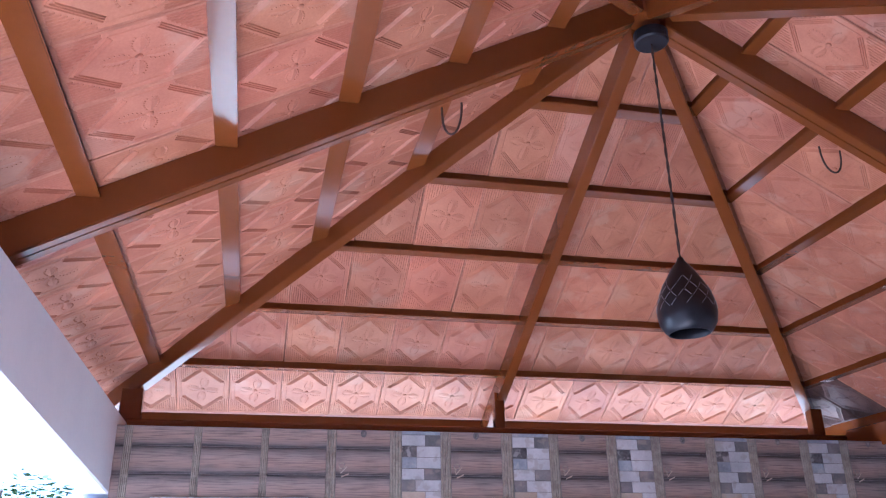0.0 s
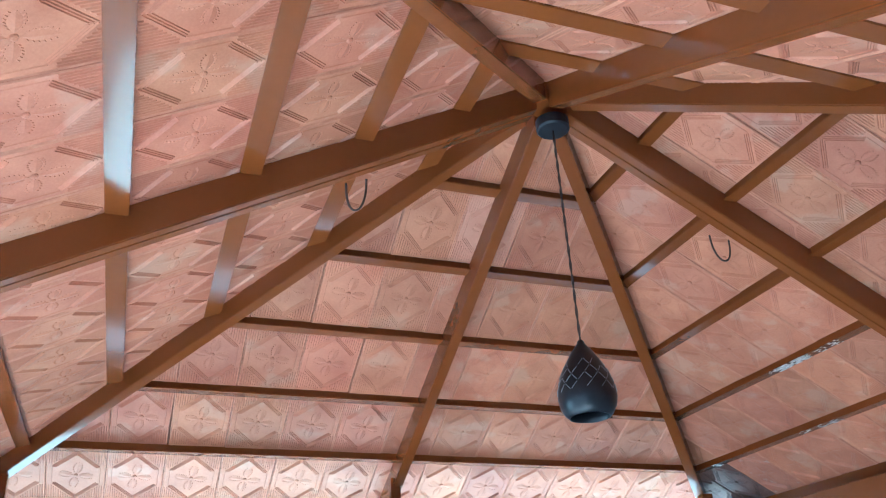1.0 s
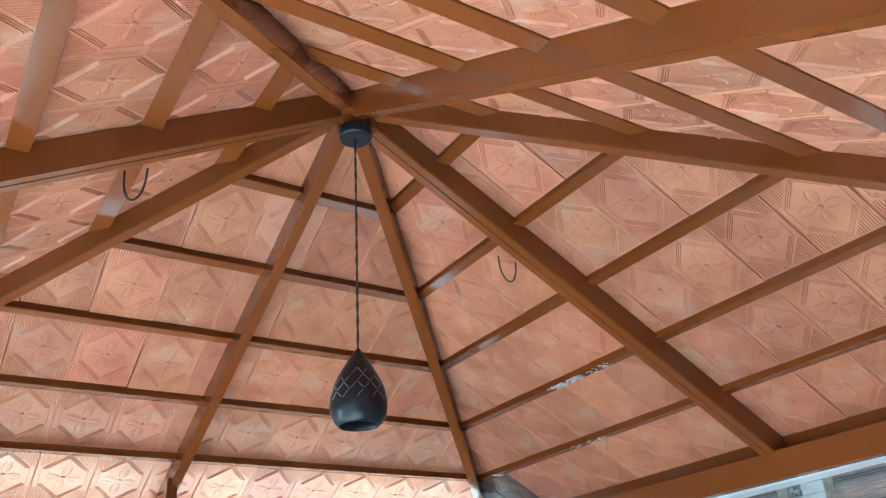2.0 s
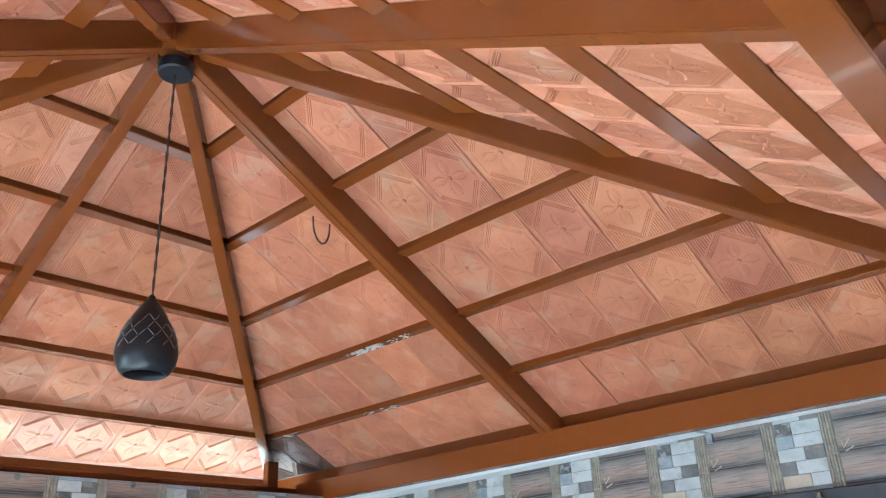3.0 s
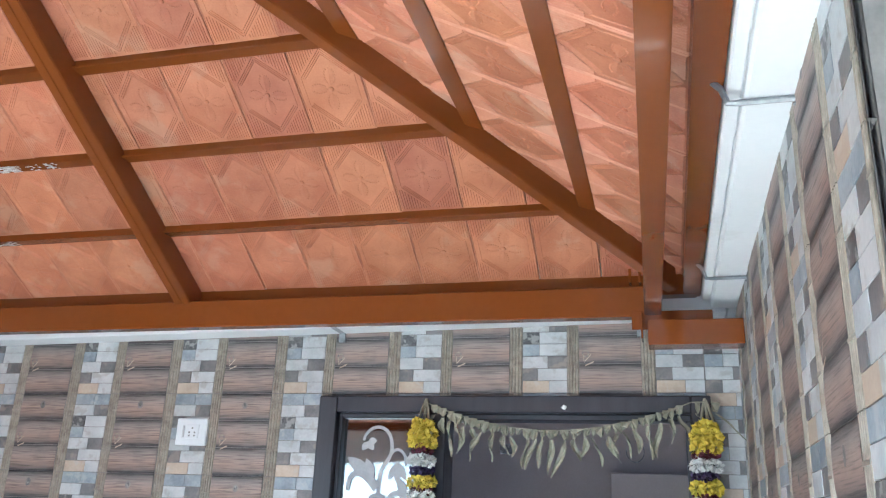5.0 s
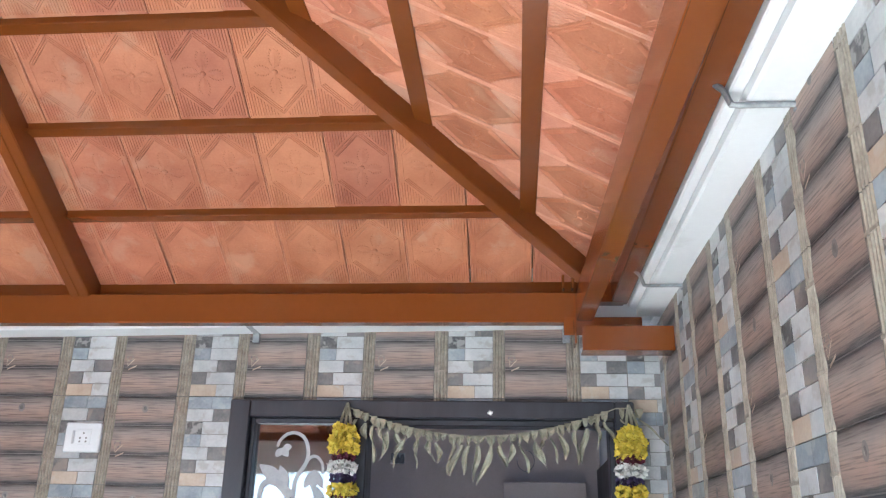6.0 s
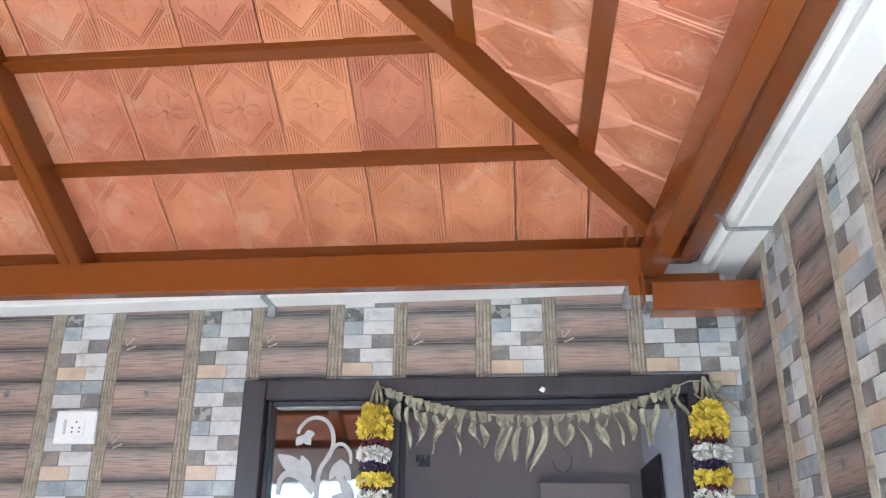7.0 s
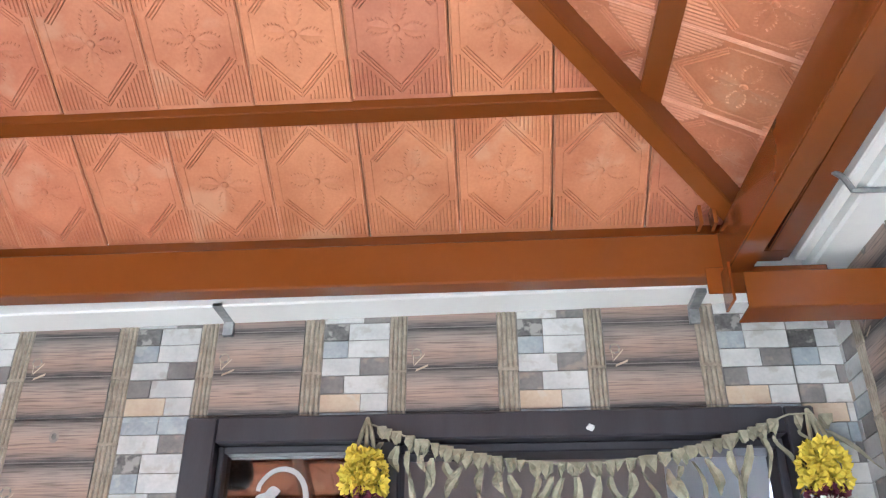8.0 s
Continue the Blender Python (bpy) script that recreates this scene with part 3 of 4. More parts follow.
etched([(-0.161, 1.9995), (-0.163, 2.012), (-0.1705, 2.024), (-0.180, 2.034), (-0.1912, 2.042), (-0.205, 2.0465), (-0.2183, 2.047), (-0.233, 2.043), (-0.2464, 2.035), (-0.257, 2.022), (-0.2644, 2.006),
        (-0.268, 1.988), (-0.2686, 1.969), (-0.265, 1.950), (-0.2577, 1.933), (-0.247, 1.920), (-0.2378, 1.907), (-0.232, 1.892), (-0.2289, 1.8767), (-0.227, 1.850), (-0.2268, 1.826), (-0.228, 1.76), (-0.230, 1.70)], (0.0050, 0.0075))
etched([(-0.236, 1.900), (-0.247, 1.921), (-0.2574, 1.938), (-0.267, 1.954), (-0.2775, 1.9655), (-0.289, 1.9695), (-0.300, 1.967), (-0.311, 1.958), (-0.3194, 1.946), (-0.323, 1.930), (-0.3232, 1.912)], (0.0060, 0.0045))
# three small petals at the end of the arch, a bud under the curl, leaves to the side
for ang, ln in ((-55, 0.036), (232, 0.036), (172, 0.033)):
    petal_shape(-0.178, 1.995, ang, ln, 0.0125)
for ang, ln, w in ((242, 0.066, 0.013), (270, 0.070, 0.014), (298, 0.066, 0.013)):
    petal_shape(-0.294, 1.924, ang, ln, w)
petal_shape(-0.198, 1.876, 34, 0.112, 0.023)
petal_shape(-0.206, 1.868, 66, 0.075, 0.016)
etched([(-0.112, 1.826), (-0.113, 1.846), (-0.117, 1.867), (-0.128, 1.880), (-0.1423, 1.886), (-0.160, 1.884), (-0.178, 1.876), (-0.197, 1.860), (-0.2205, 1.836)], (0.006, 0.016))
petal_shape(-0.335, 1.80, 62, 0.085, 0.016)
etched(arc(-0.225, 1.775, 0.022, 0, 360, 18), (0.022, 0.022))
etched(arc(-0.300, 1.78, 0.04, 170, 10, 12), (0.014, 0.006))
for ang in (200, 235, 270, 305, 340):
    petal_shape(-0.23, 1.68, ang, 0.09, 0.024)
bm = bmesh.new()
dab = [(0.011 * random.uniform(0.55, 1.1) * math.cos(k * 0.7), 0.010 * random.uniform(0.55, 1.1) * math.sin(k * 0.7)) for k in range(9)]
for h, shrink in ((-0.0302, 1.0), (-0.0345, 0.6)):
    ring = [bm.verts.new((h, -0.886 + 0.68 + y * shrink, 2.111 + z * shrink)) for y, z in dab]
    if shrink < 1:
        bm.faces.new(ring)
        for k in range(9):
            bm.faces.new((base[k], base[(k + 1) % 9], ring[(k + 1) % 9], ring[k]))
    base = ring
part("plaster_dab", bm, PLASTER, door, "dab of white plaster")
bm = bmesh.new()
for dz in (0.0, -0.09):
    tube(bm, [(-0.032, -1.302 + 0.68, 1.985 + dz), (-0.046, -1.306 + 0.68, 1.985 + dz), (-0.046, -1.306 + 0.68, 1.96 + dz)], 0.004, 6)
box(bm, (-0.036, -1.312 + 0.68, 1.87), (-0.0305, -1.298 + 0.68, 2.0))
part("latch", bm, STEEL, door, "galvanised latch plate")

# ---- north windows ----
for i, (x0, x1) in enumerate(WINDOWS):
    win = thing("window_%d" % (i + 1), "white framed window in the tiled porch wall", "window", kind="structure", at=((x0 + x1) / 2, N_WALL, WIN_LO))
    org = Vector(win.location)
    for lo, hi in (((x0, N_WALL - 0.012, WIN_HI - 0.05), (x1, N_WALL + 0.075, WIN_HI)), ((x0, N_WALL - 0.012, WIN_LO), (x1, N_WALL + 0.075, WIN_LO + 0.05)),
                   ((x0, N_WALL - 0.012, WIN_LO + 0.05), (x0 + 0.05, N_WALL + 0.075, WIN_HI - 0.05)), ((x1 - 0.05, N_WALL - 0.012, WIN_LO + 0.05), (x1, N_WALL + 0.075, WIN_HI - 0.05))):
        bm = bmesh.new()
        box(bm, lo, hi, bevel=0.004)
        bmesh.ops.translate(bm, verts=bm.verts, vec=-org)
        part("window_frame", bm, PLASTIC, win)
    bm = bmesh.new()
    box(bm, (x0 + 0.05, N_WALL + 0.04, WIN_LO + 0.05), (x1 - 0.05, N_WALL + 0.045, WIN_HI - 0.05))
    bmesh.ops.translate(bm, verts=bm.verts, vec=-org)
    p = part("pane", bm, CLEAR_GLASS if i else DARK_GLASS, win)
    p.visible_shadow = i == 0

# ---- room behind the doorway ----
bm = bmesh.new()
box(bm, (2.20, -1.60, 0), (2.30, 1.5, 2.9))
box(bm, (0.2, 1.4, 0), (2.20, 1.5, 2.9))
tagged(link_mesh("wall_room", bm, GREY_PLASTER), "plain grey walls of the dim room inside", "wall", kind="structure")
# white instead of the room's grey: the light on this wall is in its colour
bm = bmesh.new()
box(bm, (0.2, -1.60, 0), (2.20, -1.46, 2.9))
tagged(link_mesh("wall_room_side", bm, PLASTER), "side wall of the dim room inside, whitened to look lit", "wall", kind="structure")
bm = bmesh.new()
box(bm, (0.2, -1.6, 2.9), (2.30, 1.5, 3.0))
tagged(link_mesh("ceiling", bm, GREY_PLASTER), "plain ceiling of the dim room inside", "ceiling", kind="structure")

# ---- brackets, straps ----
bracket = thing("bracket_channel", "brown painted steel channel under the roof corner, fixed to the wall", "bracket", at=(-0.26, -1.3, 2.26))
for lo, hi in (((-0.305, -1.452, 2.26), (-0.300, -1.175, 2.336)), ((-0.300, -1.452, 2.26), (-0.225, -1.175, 2.265)), ((-0.229, -1.37, 2.325), (-0.224, -1.125, 2.384))):
    bm = bmesh.new()
    box(bm, lo, hi, bevel=0.0015)
    bmesh.ops.translate(bm, verts=bm.verts, vec=-Vector(bracket.location))
    part("flange", bm, PAINT, bracket)
bm = bmesh.new()
box(bm, (-0.285, -1.160, 2.285), (-0.222, -1.154, 2.369), bevel=0.001)
bmesh.ops.translate(bm, verts=bm.verts, vec=-Vector(bracket.location))
part("gusset_plate", bm, PAINT, bracket)

for x in (-1.50, -0.465):
    bm = bmesh.new()
    tube(bm, [(x + 0.01, -1.315, 2.47), (x + 0.004, -1.335, 2.445), (x, -1.345, 2.414), (x, -1.36, 2.413), (x, -1.46, 2.413), (x, -1.452, 2.40)], 0.006, 6)
    tagged(link_mesh("conduit_strap", bm, STEEL), "bent galvanised strap across the white band", "strap", "straps on the white bands")
for y in (-0.06, -1.145):
    bm = bmesh.new()
    box(bm, (-0.10, y - 0.012, 2.386), (0.0, y + 0.012, 2.3975), bevel=0.001)
    box(bm, (-0.012, y - 0.012, 2.353), (0.0, y + 0.012, 2.387), bevel=0.001)
    tagged(link_mesh("band_clip", bm, STEEL), "grey steel clip under the white band", "clip", "straps on the white bands")
cable = thing("cable_bundle", "twisted black and white cables at the wall end", "cable", at=(-1.935, -1.462, 2.365))
for k in range(3):
    bm = bmesh.new()
    tube(bm, [(0.005 * math.sin(i * 0.9 + k * 2), 0.005 * math.cos(i * 0.9 + k * 2), i * 0.009) for i in range(6)], 0.0028, 6)
    part("strand", bm, PLASTIC if k == 1 else DARK, cable)

# ---- socket ----
socket = thing("wall_socket", "white plastic switch and socket plate on the tiled wall", "wall socket", at=(0, 0.512, 2.018))
bm = bmesh.new()
box(bm, (-0.022, -0.064, -0.05), (-0.004, 0.064, 0.05), bevel=0.004)
plate = part("plate", bm, PLASTIC, socket)
bm = bmesh.new()
box(bm, (-0.0245, -0.032, -0.026), (-0.0215, 0.022, 0.026), bevel=0.001)
insert = part("socket_insert", bm, PLASTIC, socket)
bm = bmesh.new()
box(bm, (-0.0255, 0.028, -0.022), (-0.0215, 0.036, 0.022), bevel=0.001)
part("switch_rocker", bm, STONE_WHITE, socket)
for dy, dz in ((-0.005, 0.013), (0.006, -0.003), (-0.016, -0.003), (0.006, -0.015), (-0.016, -0.015)):
    bm = bmesh.new()
    box(bm, (-0.0255, dy - 0.003, dz - 0.003), (-0.0243, dy + 0.003, dz + 0.003))
    part("pin_hole", bm, GROUT, insert)

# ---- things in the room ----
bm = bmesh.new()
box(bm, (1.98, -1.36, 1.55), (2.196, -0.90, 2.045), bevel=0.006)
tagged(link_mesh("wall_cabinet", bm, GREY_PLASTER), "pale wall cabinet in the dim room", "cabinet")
bm = bmesh.new()
box(bm, (2.185, -0.315, 2.155), (2.199, -0.235, 2.215), bevel=0.003)
tagged(link_mesh("switch_box", bm, STONE_DARK), "small dark switch box on the inner wall", "switch")
bm = bmesh.new()
box(bm, (2.17, -0.10, 2.37), (2.199, 0.02, 2.385), bevel=0.002)
tagged(link_mesh("wall_shelf", bm, DARK), "narrow dark shelf on the inner wall", "shelf")
bm = bmesh.new()
tube(bm, [(2.19, -1.03 - 0.05 * math.sin(t), 2.24 - 0.06 * (1 - math.cos(t))) for t in [math.tau * i / 24 * 0.8 for i in range(25)]], 0.0025, 6)
tagged(link_mesh("wire_loop", bm, STONE_DARK), "dark wire loop on the inner wall", "wire")
panel = thing("door_leaf", "black framed glazed door leaf inside the room", "door", at=(2.0, -1.44, 0))
bm = bmesh.new()
box(bm, (-0.44, -0.015, 0.0), (0.55, 0.0, 2.135), bevel=0.003)
part("leaf", bm, DARK, panel)
bm = bmesh.new()
box(bm, (-0.30, 0.001, 0.2), (-0.12, 0.006, 1.95), bevel=0.002)
part("pane", bm, STEEL, panel)

# ---- garlands and leaf string ----


def pompon(bm, centre, radius, count, size, slot=0):
    for k in range(count):
        z = 1 - 2 * (k + 0.5) / count
        a = k * 2.399963 + random.uniform(-0.2, 0.2)
        s = math.sqrt(max(0, 1 - z * z))
        d = Vector((s * math.cos(a), s * math.sin(a), z))
        t = d.orthogonal().normalized()
        t.rotate(Matrix.Rotation(random.uniform(0, 6.28), 3, d))
        b = d.cross(t)
        root, tip = centre + d * radius * 0.35, centre + d * radius * random.uniform(0.85, 1.15)
        w = size * random.uniform(0.7, 1.2)
        mid = root.lerp(tip, 0.65)
        vs = [bm.verts.new(p) for p in (root, mid + t * w + b * w * 0.3, tip, mid - t * w + b * w * 0.3)]
        bm.faces.new(vs).material_index = slot


BANDS = (("yellow_flower_band", YELLOW, 0.088, 0.056), ("maroon_flower_band", MAROON, 0.020, 0.044), ("white_flower_band", WHITE_PETAL, 0.045, 0.050), ("purple_flower_band", PURPLE, 0.024, 0.045),
         ("yellow_flower_band", YELLOW, 0.045, 0.052), ("maroon_flower_band", MAROON, 0.014, 0.042), ("white_flower_band", WHITE_PETAL, 0.06, 0.052), ("maroon_flower_band", MAROON, 0.024, 0.044),
         ("purple_flower_band", PURPLE, 0.03, 0.046), ("yellow_flower_band", YELLOW, 0.09, 0.052), ("white_flower_band", WHITE_PETAL, 0.05, 0.05), ("maroon_flower_band", MAROON, 0.03, 0.045), ("yellow_flower_band", YELLOW, 0.08, 0.05))


def garland(y, lean):
    g = thing("flower_garland", "hanging garland of yellow, white, maroon and purple flowers on the doorway", "garland", "garlands beside the doorway", at=(-0.075, y, 2.125))
    z = -0.068
    for name, mat, tall, rad in BANDS:
        bm = bmesh.new()
        layers = max(1, round(tall / 0.032))
        for i in range(layers):
            zz = z - tall * (i + 0.5) / layers
            ring = 6 if rad > 0.045 else 4
            for k in range(ring):
                a = k * math.tau / ring + i * 0.5 + random.uniform(-0.2, 0.2)
                wide = rad * (0.40 if z > -0.07 and i == 0 else 0.60 if z > -0.07 and i == 1 else 0.62)
                wide *= random.uniform(0.8, 1.08)
                c = Vector((wide * math.cos(a), wide * math.sin(a) + lean * zz, zz + random.uniform(-0.006, 0.006)))
                pompon(bm, c, 0.026 if tall > 0.03 else 0.019, 38, 0.0072)
        part(name, bm, mat, g)
        z -= tall
    bm = bmesh.new()
    for dy in (-0.022, -0.004, 0.016):
        tube(bm, [(0.035, 0, 0.012), (0.02, dy * 0.5, -0.02), (0.0, dy, -0.065)], 0.005, 6)
    part("hanger", bm, LEAF_DRY, g, "pale twisted hanging strings")


garland(-0.408, 0.02)
garland(-1.338, -0.04)

toran = thing("leaf_string", "string of dried curled mango leaves sagging across the doorway", "leaf garland", at=(-0.05, -0.85, 2.12))


def sag(t):
    """The string from hook to hook, t from 0 to 1."""
    y = -0.410 - 0.885 * t
    z = 2.124 - 0.094 * (1 - ((t - 0.49) / 0.49) ** 2 if t < 0.49 else 1 - ((t - 0.49) / 0.51) ** 2)
    return Vector((-0.008 * math.sin(9 * t), y + 0.85, z - 2.12))


bm = bmesh.new()
tube(bm, [sag(i / 40) for i in range(41)] + [Vector((0.0, -0.49, 0.006))], 0.0022, 5)
part("string", bm, LEAF_DRY, toran)


def dried_leaf(at, length, swing, twist):
    bm = bmesh.new()
    # the fold over the string
    w = random.uniform(0.007, 0.014)
    for s in (-1, 1):
        vs = [bm.verts.new(at + Vector(p)) for p in ((s * 0.004, -w, 0.004), (s * 0.004, w, 0.004), (s * 0.009, w * random.uniform(0.6, 1.0), random.uniform(-0.022, -0.008)), (s * 0.006, random.uniform(-0.4, 0.4) * w, random.uniform(-0.036, -0.018)), (s * 0.009, -w * random.uniform(0.6, 1.0), random.uniform(-0.022, -0.008)))]
        bm.faces.new(vs)
    # the hanging blade
    n = 9
    rows = []
    for i in range(n + 1):
        t = i / n
        width = 0.0098 * math.sin(math.pi * (0.12 + 0.86 * t)) ** 0.9 * random.uniform(0.85, 1.15) + 0.0012
        a = twist * t + swing * 3
        c = at + Vector((-0.006 + 0.010 * math.sin(3 * t + twist), swing * t * length * 1.4 + 0.006 * math.sin(5 * t + twist * 2), -0.030 - length * t))
        side = Vector((math.sin(a), math.cos(a), 0)) * width
        fold = Vector((math.cos(a), -math.sin(a), 0)) * width * 0.55
        rows.append([bm.verts.new(c - side), bm.verts.new(c + fold), bm.verts.new(c + side)])
    for r0, r1 in zip(rows, rows[1:]):
        for k in range(2):
            bm.faces.new((r0[k], r0[k + 1], r1[k + 1], r1[k]))
    part("leaf", bm, LEAF_DRY, toran)


random.seed(11)
spots = [0.035, 0.07, 0.105, 0.135, 0.165, 0.195, 0.225, 0.275, 0.31, 0.345, 0.40, 0.43, 0.46, 0.49, 0.545, 0.575, 0.62, 0.65, 0.70, 0.73, 0.76, 0.80, 0.85, 0.885, 0.93, 0.96]
for t in spots:
    dried_leaf(sag(t), random.uniform(0.05, 0.125), random.uniform(-0.3, 0.3), random.uniform(-3.6, 3.6))
for k in range(34):
    # short crumpled leaf ends between the long ones
    t = 0.03 + 0.94 * (k + random.uniform(0.1, 0.9)) / 34
    at = sag(t)
    bm = bmesh.new()
    w, deep, lean = random.uniform(0.007, 0.013), random.uniform(0.018, 0.038), random.uniform(-0.012, 0.012)
    for s in (-1, 1):
        ring = [bm.verts.new(at + Vector(p)) for p in ((s * 0.003, -w, 0.0035), (s * 0.003, w, 0.0035), (s * 0.011, w * random.uniform(0.3, 1.1) + lean * 0.5, -deep * 0.55), (s * 0.007, lean, -deep), (s * 0.012, -w * random.uniform(0.3, 1.1) + lean * 0.5, -deep * 0.5))]
        for i in (1, 2, 3):
            bm.faces.new((ring[0], ring[i], ring[i + 1]))
    part("leaf", bm, LEAF_DRY, toran)
dried_leaf(Vector((0.0, -0.465, 0.0)), 0.03, -0.5, 0.5)
dried_leaf(Vector((0.0, -0.52, 0.0)), 0.09, -0.75, 1.5)

# ---- outside: far wall and a tree ----
bm = bmesh.new()
box(bm, (-16.0, 24.0, -0.15), (-5.8, 24.3, 4.1), bevel=0.02)
tagged(link_mesh("compound_wall", bm, BEIGE), "beige rendered garden wall beyond the porch", "garden wall", kind="structure")
tree = thing("tree", "leafy green tree beyond the porch", "tree", at=(-7.15, 13.7, -0.15))
bm = bmesh.new()
tube(bm, [(0, 0, 0), (0.1, 0.05, 1.2), (0.0, 0.2, 2.2), (0.2, 0.3, 3.0)], [0.18, 0.14, 0.11, 0.06], 8)
for k in range(5):
    a = k * 1.3
    tube(bm, [(0.05, 0.15, 1.7 + 0.15 * k), (0.6 * math.cos(a), 0.6 * math.sin(a), 2.3 + 0.15 * k), (1.1 * math.cos(a), 1.1 * math.sin(a), 2.6 + 0.2 * k)], [0.07, 0.05, 0.02], 6)
part("trunk", bm, BARK, tree)
verts, faces = [], []
for k in range(2600):
    d = Vector((random.gauss(0, 1), random.gauss(0, 1), random.gauss(0, 0.8)))
    c = d.normalized() * random.uniform(0.5, 1.0) ** 0.5 * random.choice((0.55, 0.7, 0.8)) + Vector((0.9 * math.cos(k % 7), 0.9 * math.sin(k % 7), 2.9 + 0.25 * math.sin(k % 5)))
    a, s = random.uniform(0, 6.28), random.uniform(0.05, 0.1)
    t = Vector((math.cos(a), math.sin(a), random.uniform(-0.4, 0.4))) * s
    b = Vector((-math.sin(a), math.cos(a), random.uniform(-0.6, 0.6))) * s * 0.5
    i = len(verts)
    verts += [c - t, c + b, c + t, c - b]
    faces.append((i, i + 1, i + 2, i + 3))
me = bpy.data.meshes.new("crown")
me.from_pydata(verts, [], faces)
me.materials.append(FOLIAGE)
crown = new("crown", me)
crown.parent = tree

# ---- ceiling tiles ----


def ridge(bm, a, b, w, h, slot=0):
    """A low pressed line from a to b on a tile's face."""
    a, b = Vector((*a, 0.0)), Vector((*b, 0.0))
    d = (b - a).normalized()
    s = Vector((-d.y, d.x, 0)) * w
    up = Vector((0, 0, h))
    base = [bm.verts.new(p) for p in (a + s, a - s, b - s, b + s)]
    top = [bm.verts.new(p) for p in (a + d * w + up, b - d * w + up)]
    for q in ((base[1], base[2], top[1], top[0]), (base[3], base[0], top[0], top[1]), (base[0], base[1], top[0]), (base[2], base[3], top[1])):
        bm.faces.new(q).material_index = slot


def tile_mesh(wide, length):
    """A pressed clay tile: ribbed corners, a double-lined hexagon and a four-petalled flower with notched edges."""
    bm = bmesh.new()
    g = 0.0013
    box(bm, (g, 0, -0.014), (wide - g, length, 0.0))
    W, L = wide, length
    hexa = [(0.5 * W, 0.045 * L), (0.90 * W, 0.34 * L), (0.90 * W, 0.66 * L), (0.5 * W, 0.955 * L), (0.10 * W, 0.66 * L), (0.10 * W, 0.34 * L)]
    for inset in (0.0, 0.0056, 0.0112):
        k = 1 - inset * 2.4 / W
        pts = [(0.5 * W + (x - 0.5 * W) * k, 0.5 * L + (y - 0.5 * L) * k) for x, y in hexa]
        for i in (0, 2, 3, 5) if inset else range(6):
            a, b = Vector(pts[i]), Vector(pts[(i + 1) % 6])
            ridge(bm, a.lerp(b, 0.01), a.lerp(b, 0.99), 0.0019, 0.0026 if i % 3 != 1 else 0.0016)
    # raised rims along both sides, in a paler clay that paints in their highlight
    for x in (g + 0.0024, W - g - 0.0024):
        ridge(bm, (x, 0.004), (x, L - 0.004), 0.0026, 0.0030, 1)
    # ribs in the four corners
    n = 11
    for i in range(n):
        x = 0.055 * W + (0.40 * W) * i / (n - 1)
        reach = 0.34 * L - max(0.0, (x - 0.10 * W)) / (0.40 * W) * 0.295 * L - 0.012
        if reach < 0.028 * L + 0.004:
            continue
        for xx in (x, W - x):
            ridge(bm, (xx, 0.028 * L), (xx, reach), 0.0021, 0.0027)
            ridge(bm, (xx, L - reach), (xx, 0.972 * L), 0.0021, 0.0027)
    # flower
    c = Vector((0.5 * W, 0.5 * L))
    for ang, reach in ((82, 0.215 * L), (172, 0.25 * W), (262, 0.215 * L), (352, 0.25 * W)):
        d = Vector((math.cos(radians(ang)), math.sin(radians(ang))))
        s = Vector((-d.y, d.x))
        rim, n = [], 7
        for i in range(n + 1):
            t = i / n
            w = 0.0125 * math.sin(math.pi * t) ** 0.8
            rim.append((c + d * (0.010 + reach * t), w))
        crest = [bm.verts.new((*p, 0.0004 + 0.0022 * math.sin(math.pi * min(0.95, 0.1 + i / n)))) for i, (p, w) in enumerate(rim)]
        for sg in (-1, 1):
            side = [bm.verts.new((*(p + s * sg * w), 0.0002)) for p, w in rim]
            for i in range(n):
                bm.faces.new((crest[i], crest[i + 1], side[i + 1], side[i]) if sg > 0 else (crest[i + 1], crest[i], side[i], side[i + 1]))
        for i in range(1, n):
            p, w = rim[i]
            for sg in (-1, 1):
                a = p + s * sg * (w + 0.0005)
                ridge(bm, a, a + s * sg * 0.0055 + d * 0.004, 0.0016, 0.0016)
    dome = []
    for r, h in ((0.0085, 0.0), (0.007, 0.003), (0.0035, 0.0045)):
        dome.append([bm.verts.new((c.x + r * math.cos(k * math.tau / 10), c.y + r * math.sin(k * math.tau / 10), h)) for k in range(10)])
    for r0, r1 in zip(dome, dome[1:]):
        for k in range(10):
            bm.faces.new((r0[k], r0[(k + 1) % 10], r1[(k + 1) % 10], r1[k]))
    bm.faces.new(dome[-1])
    return bm


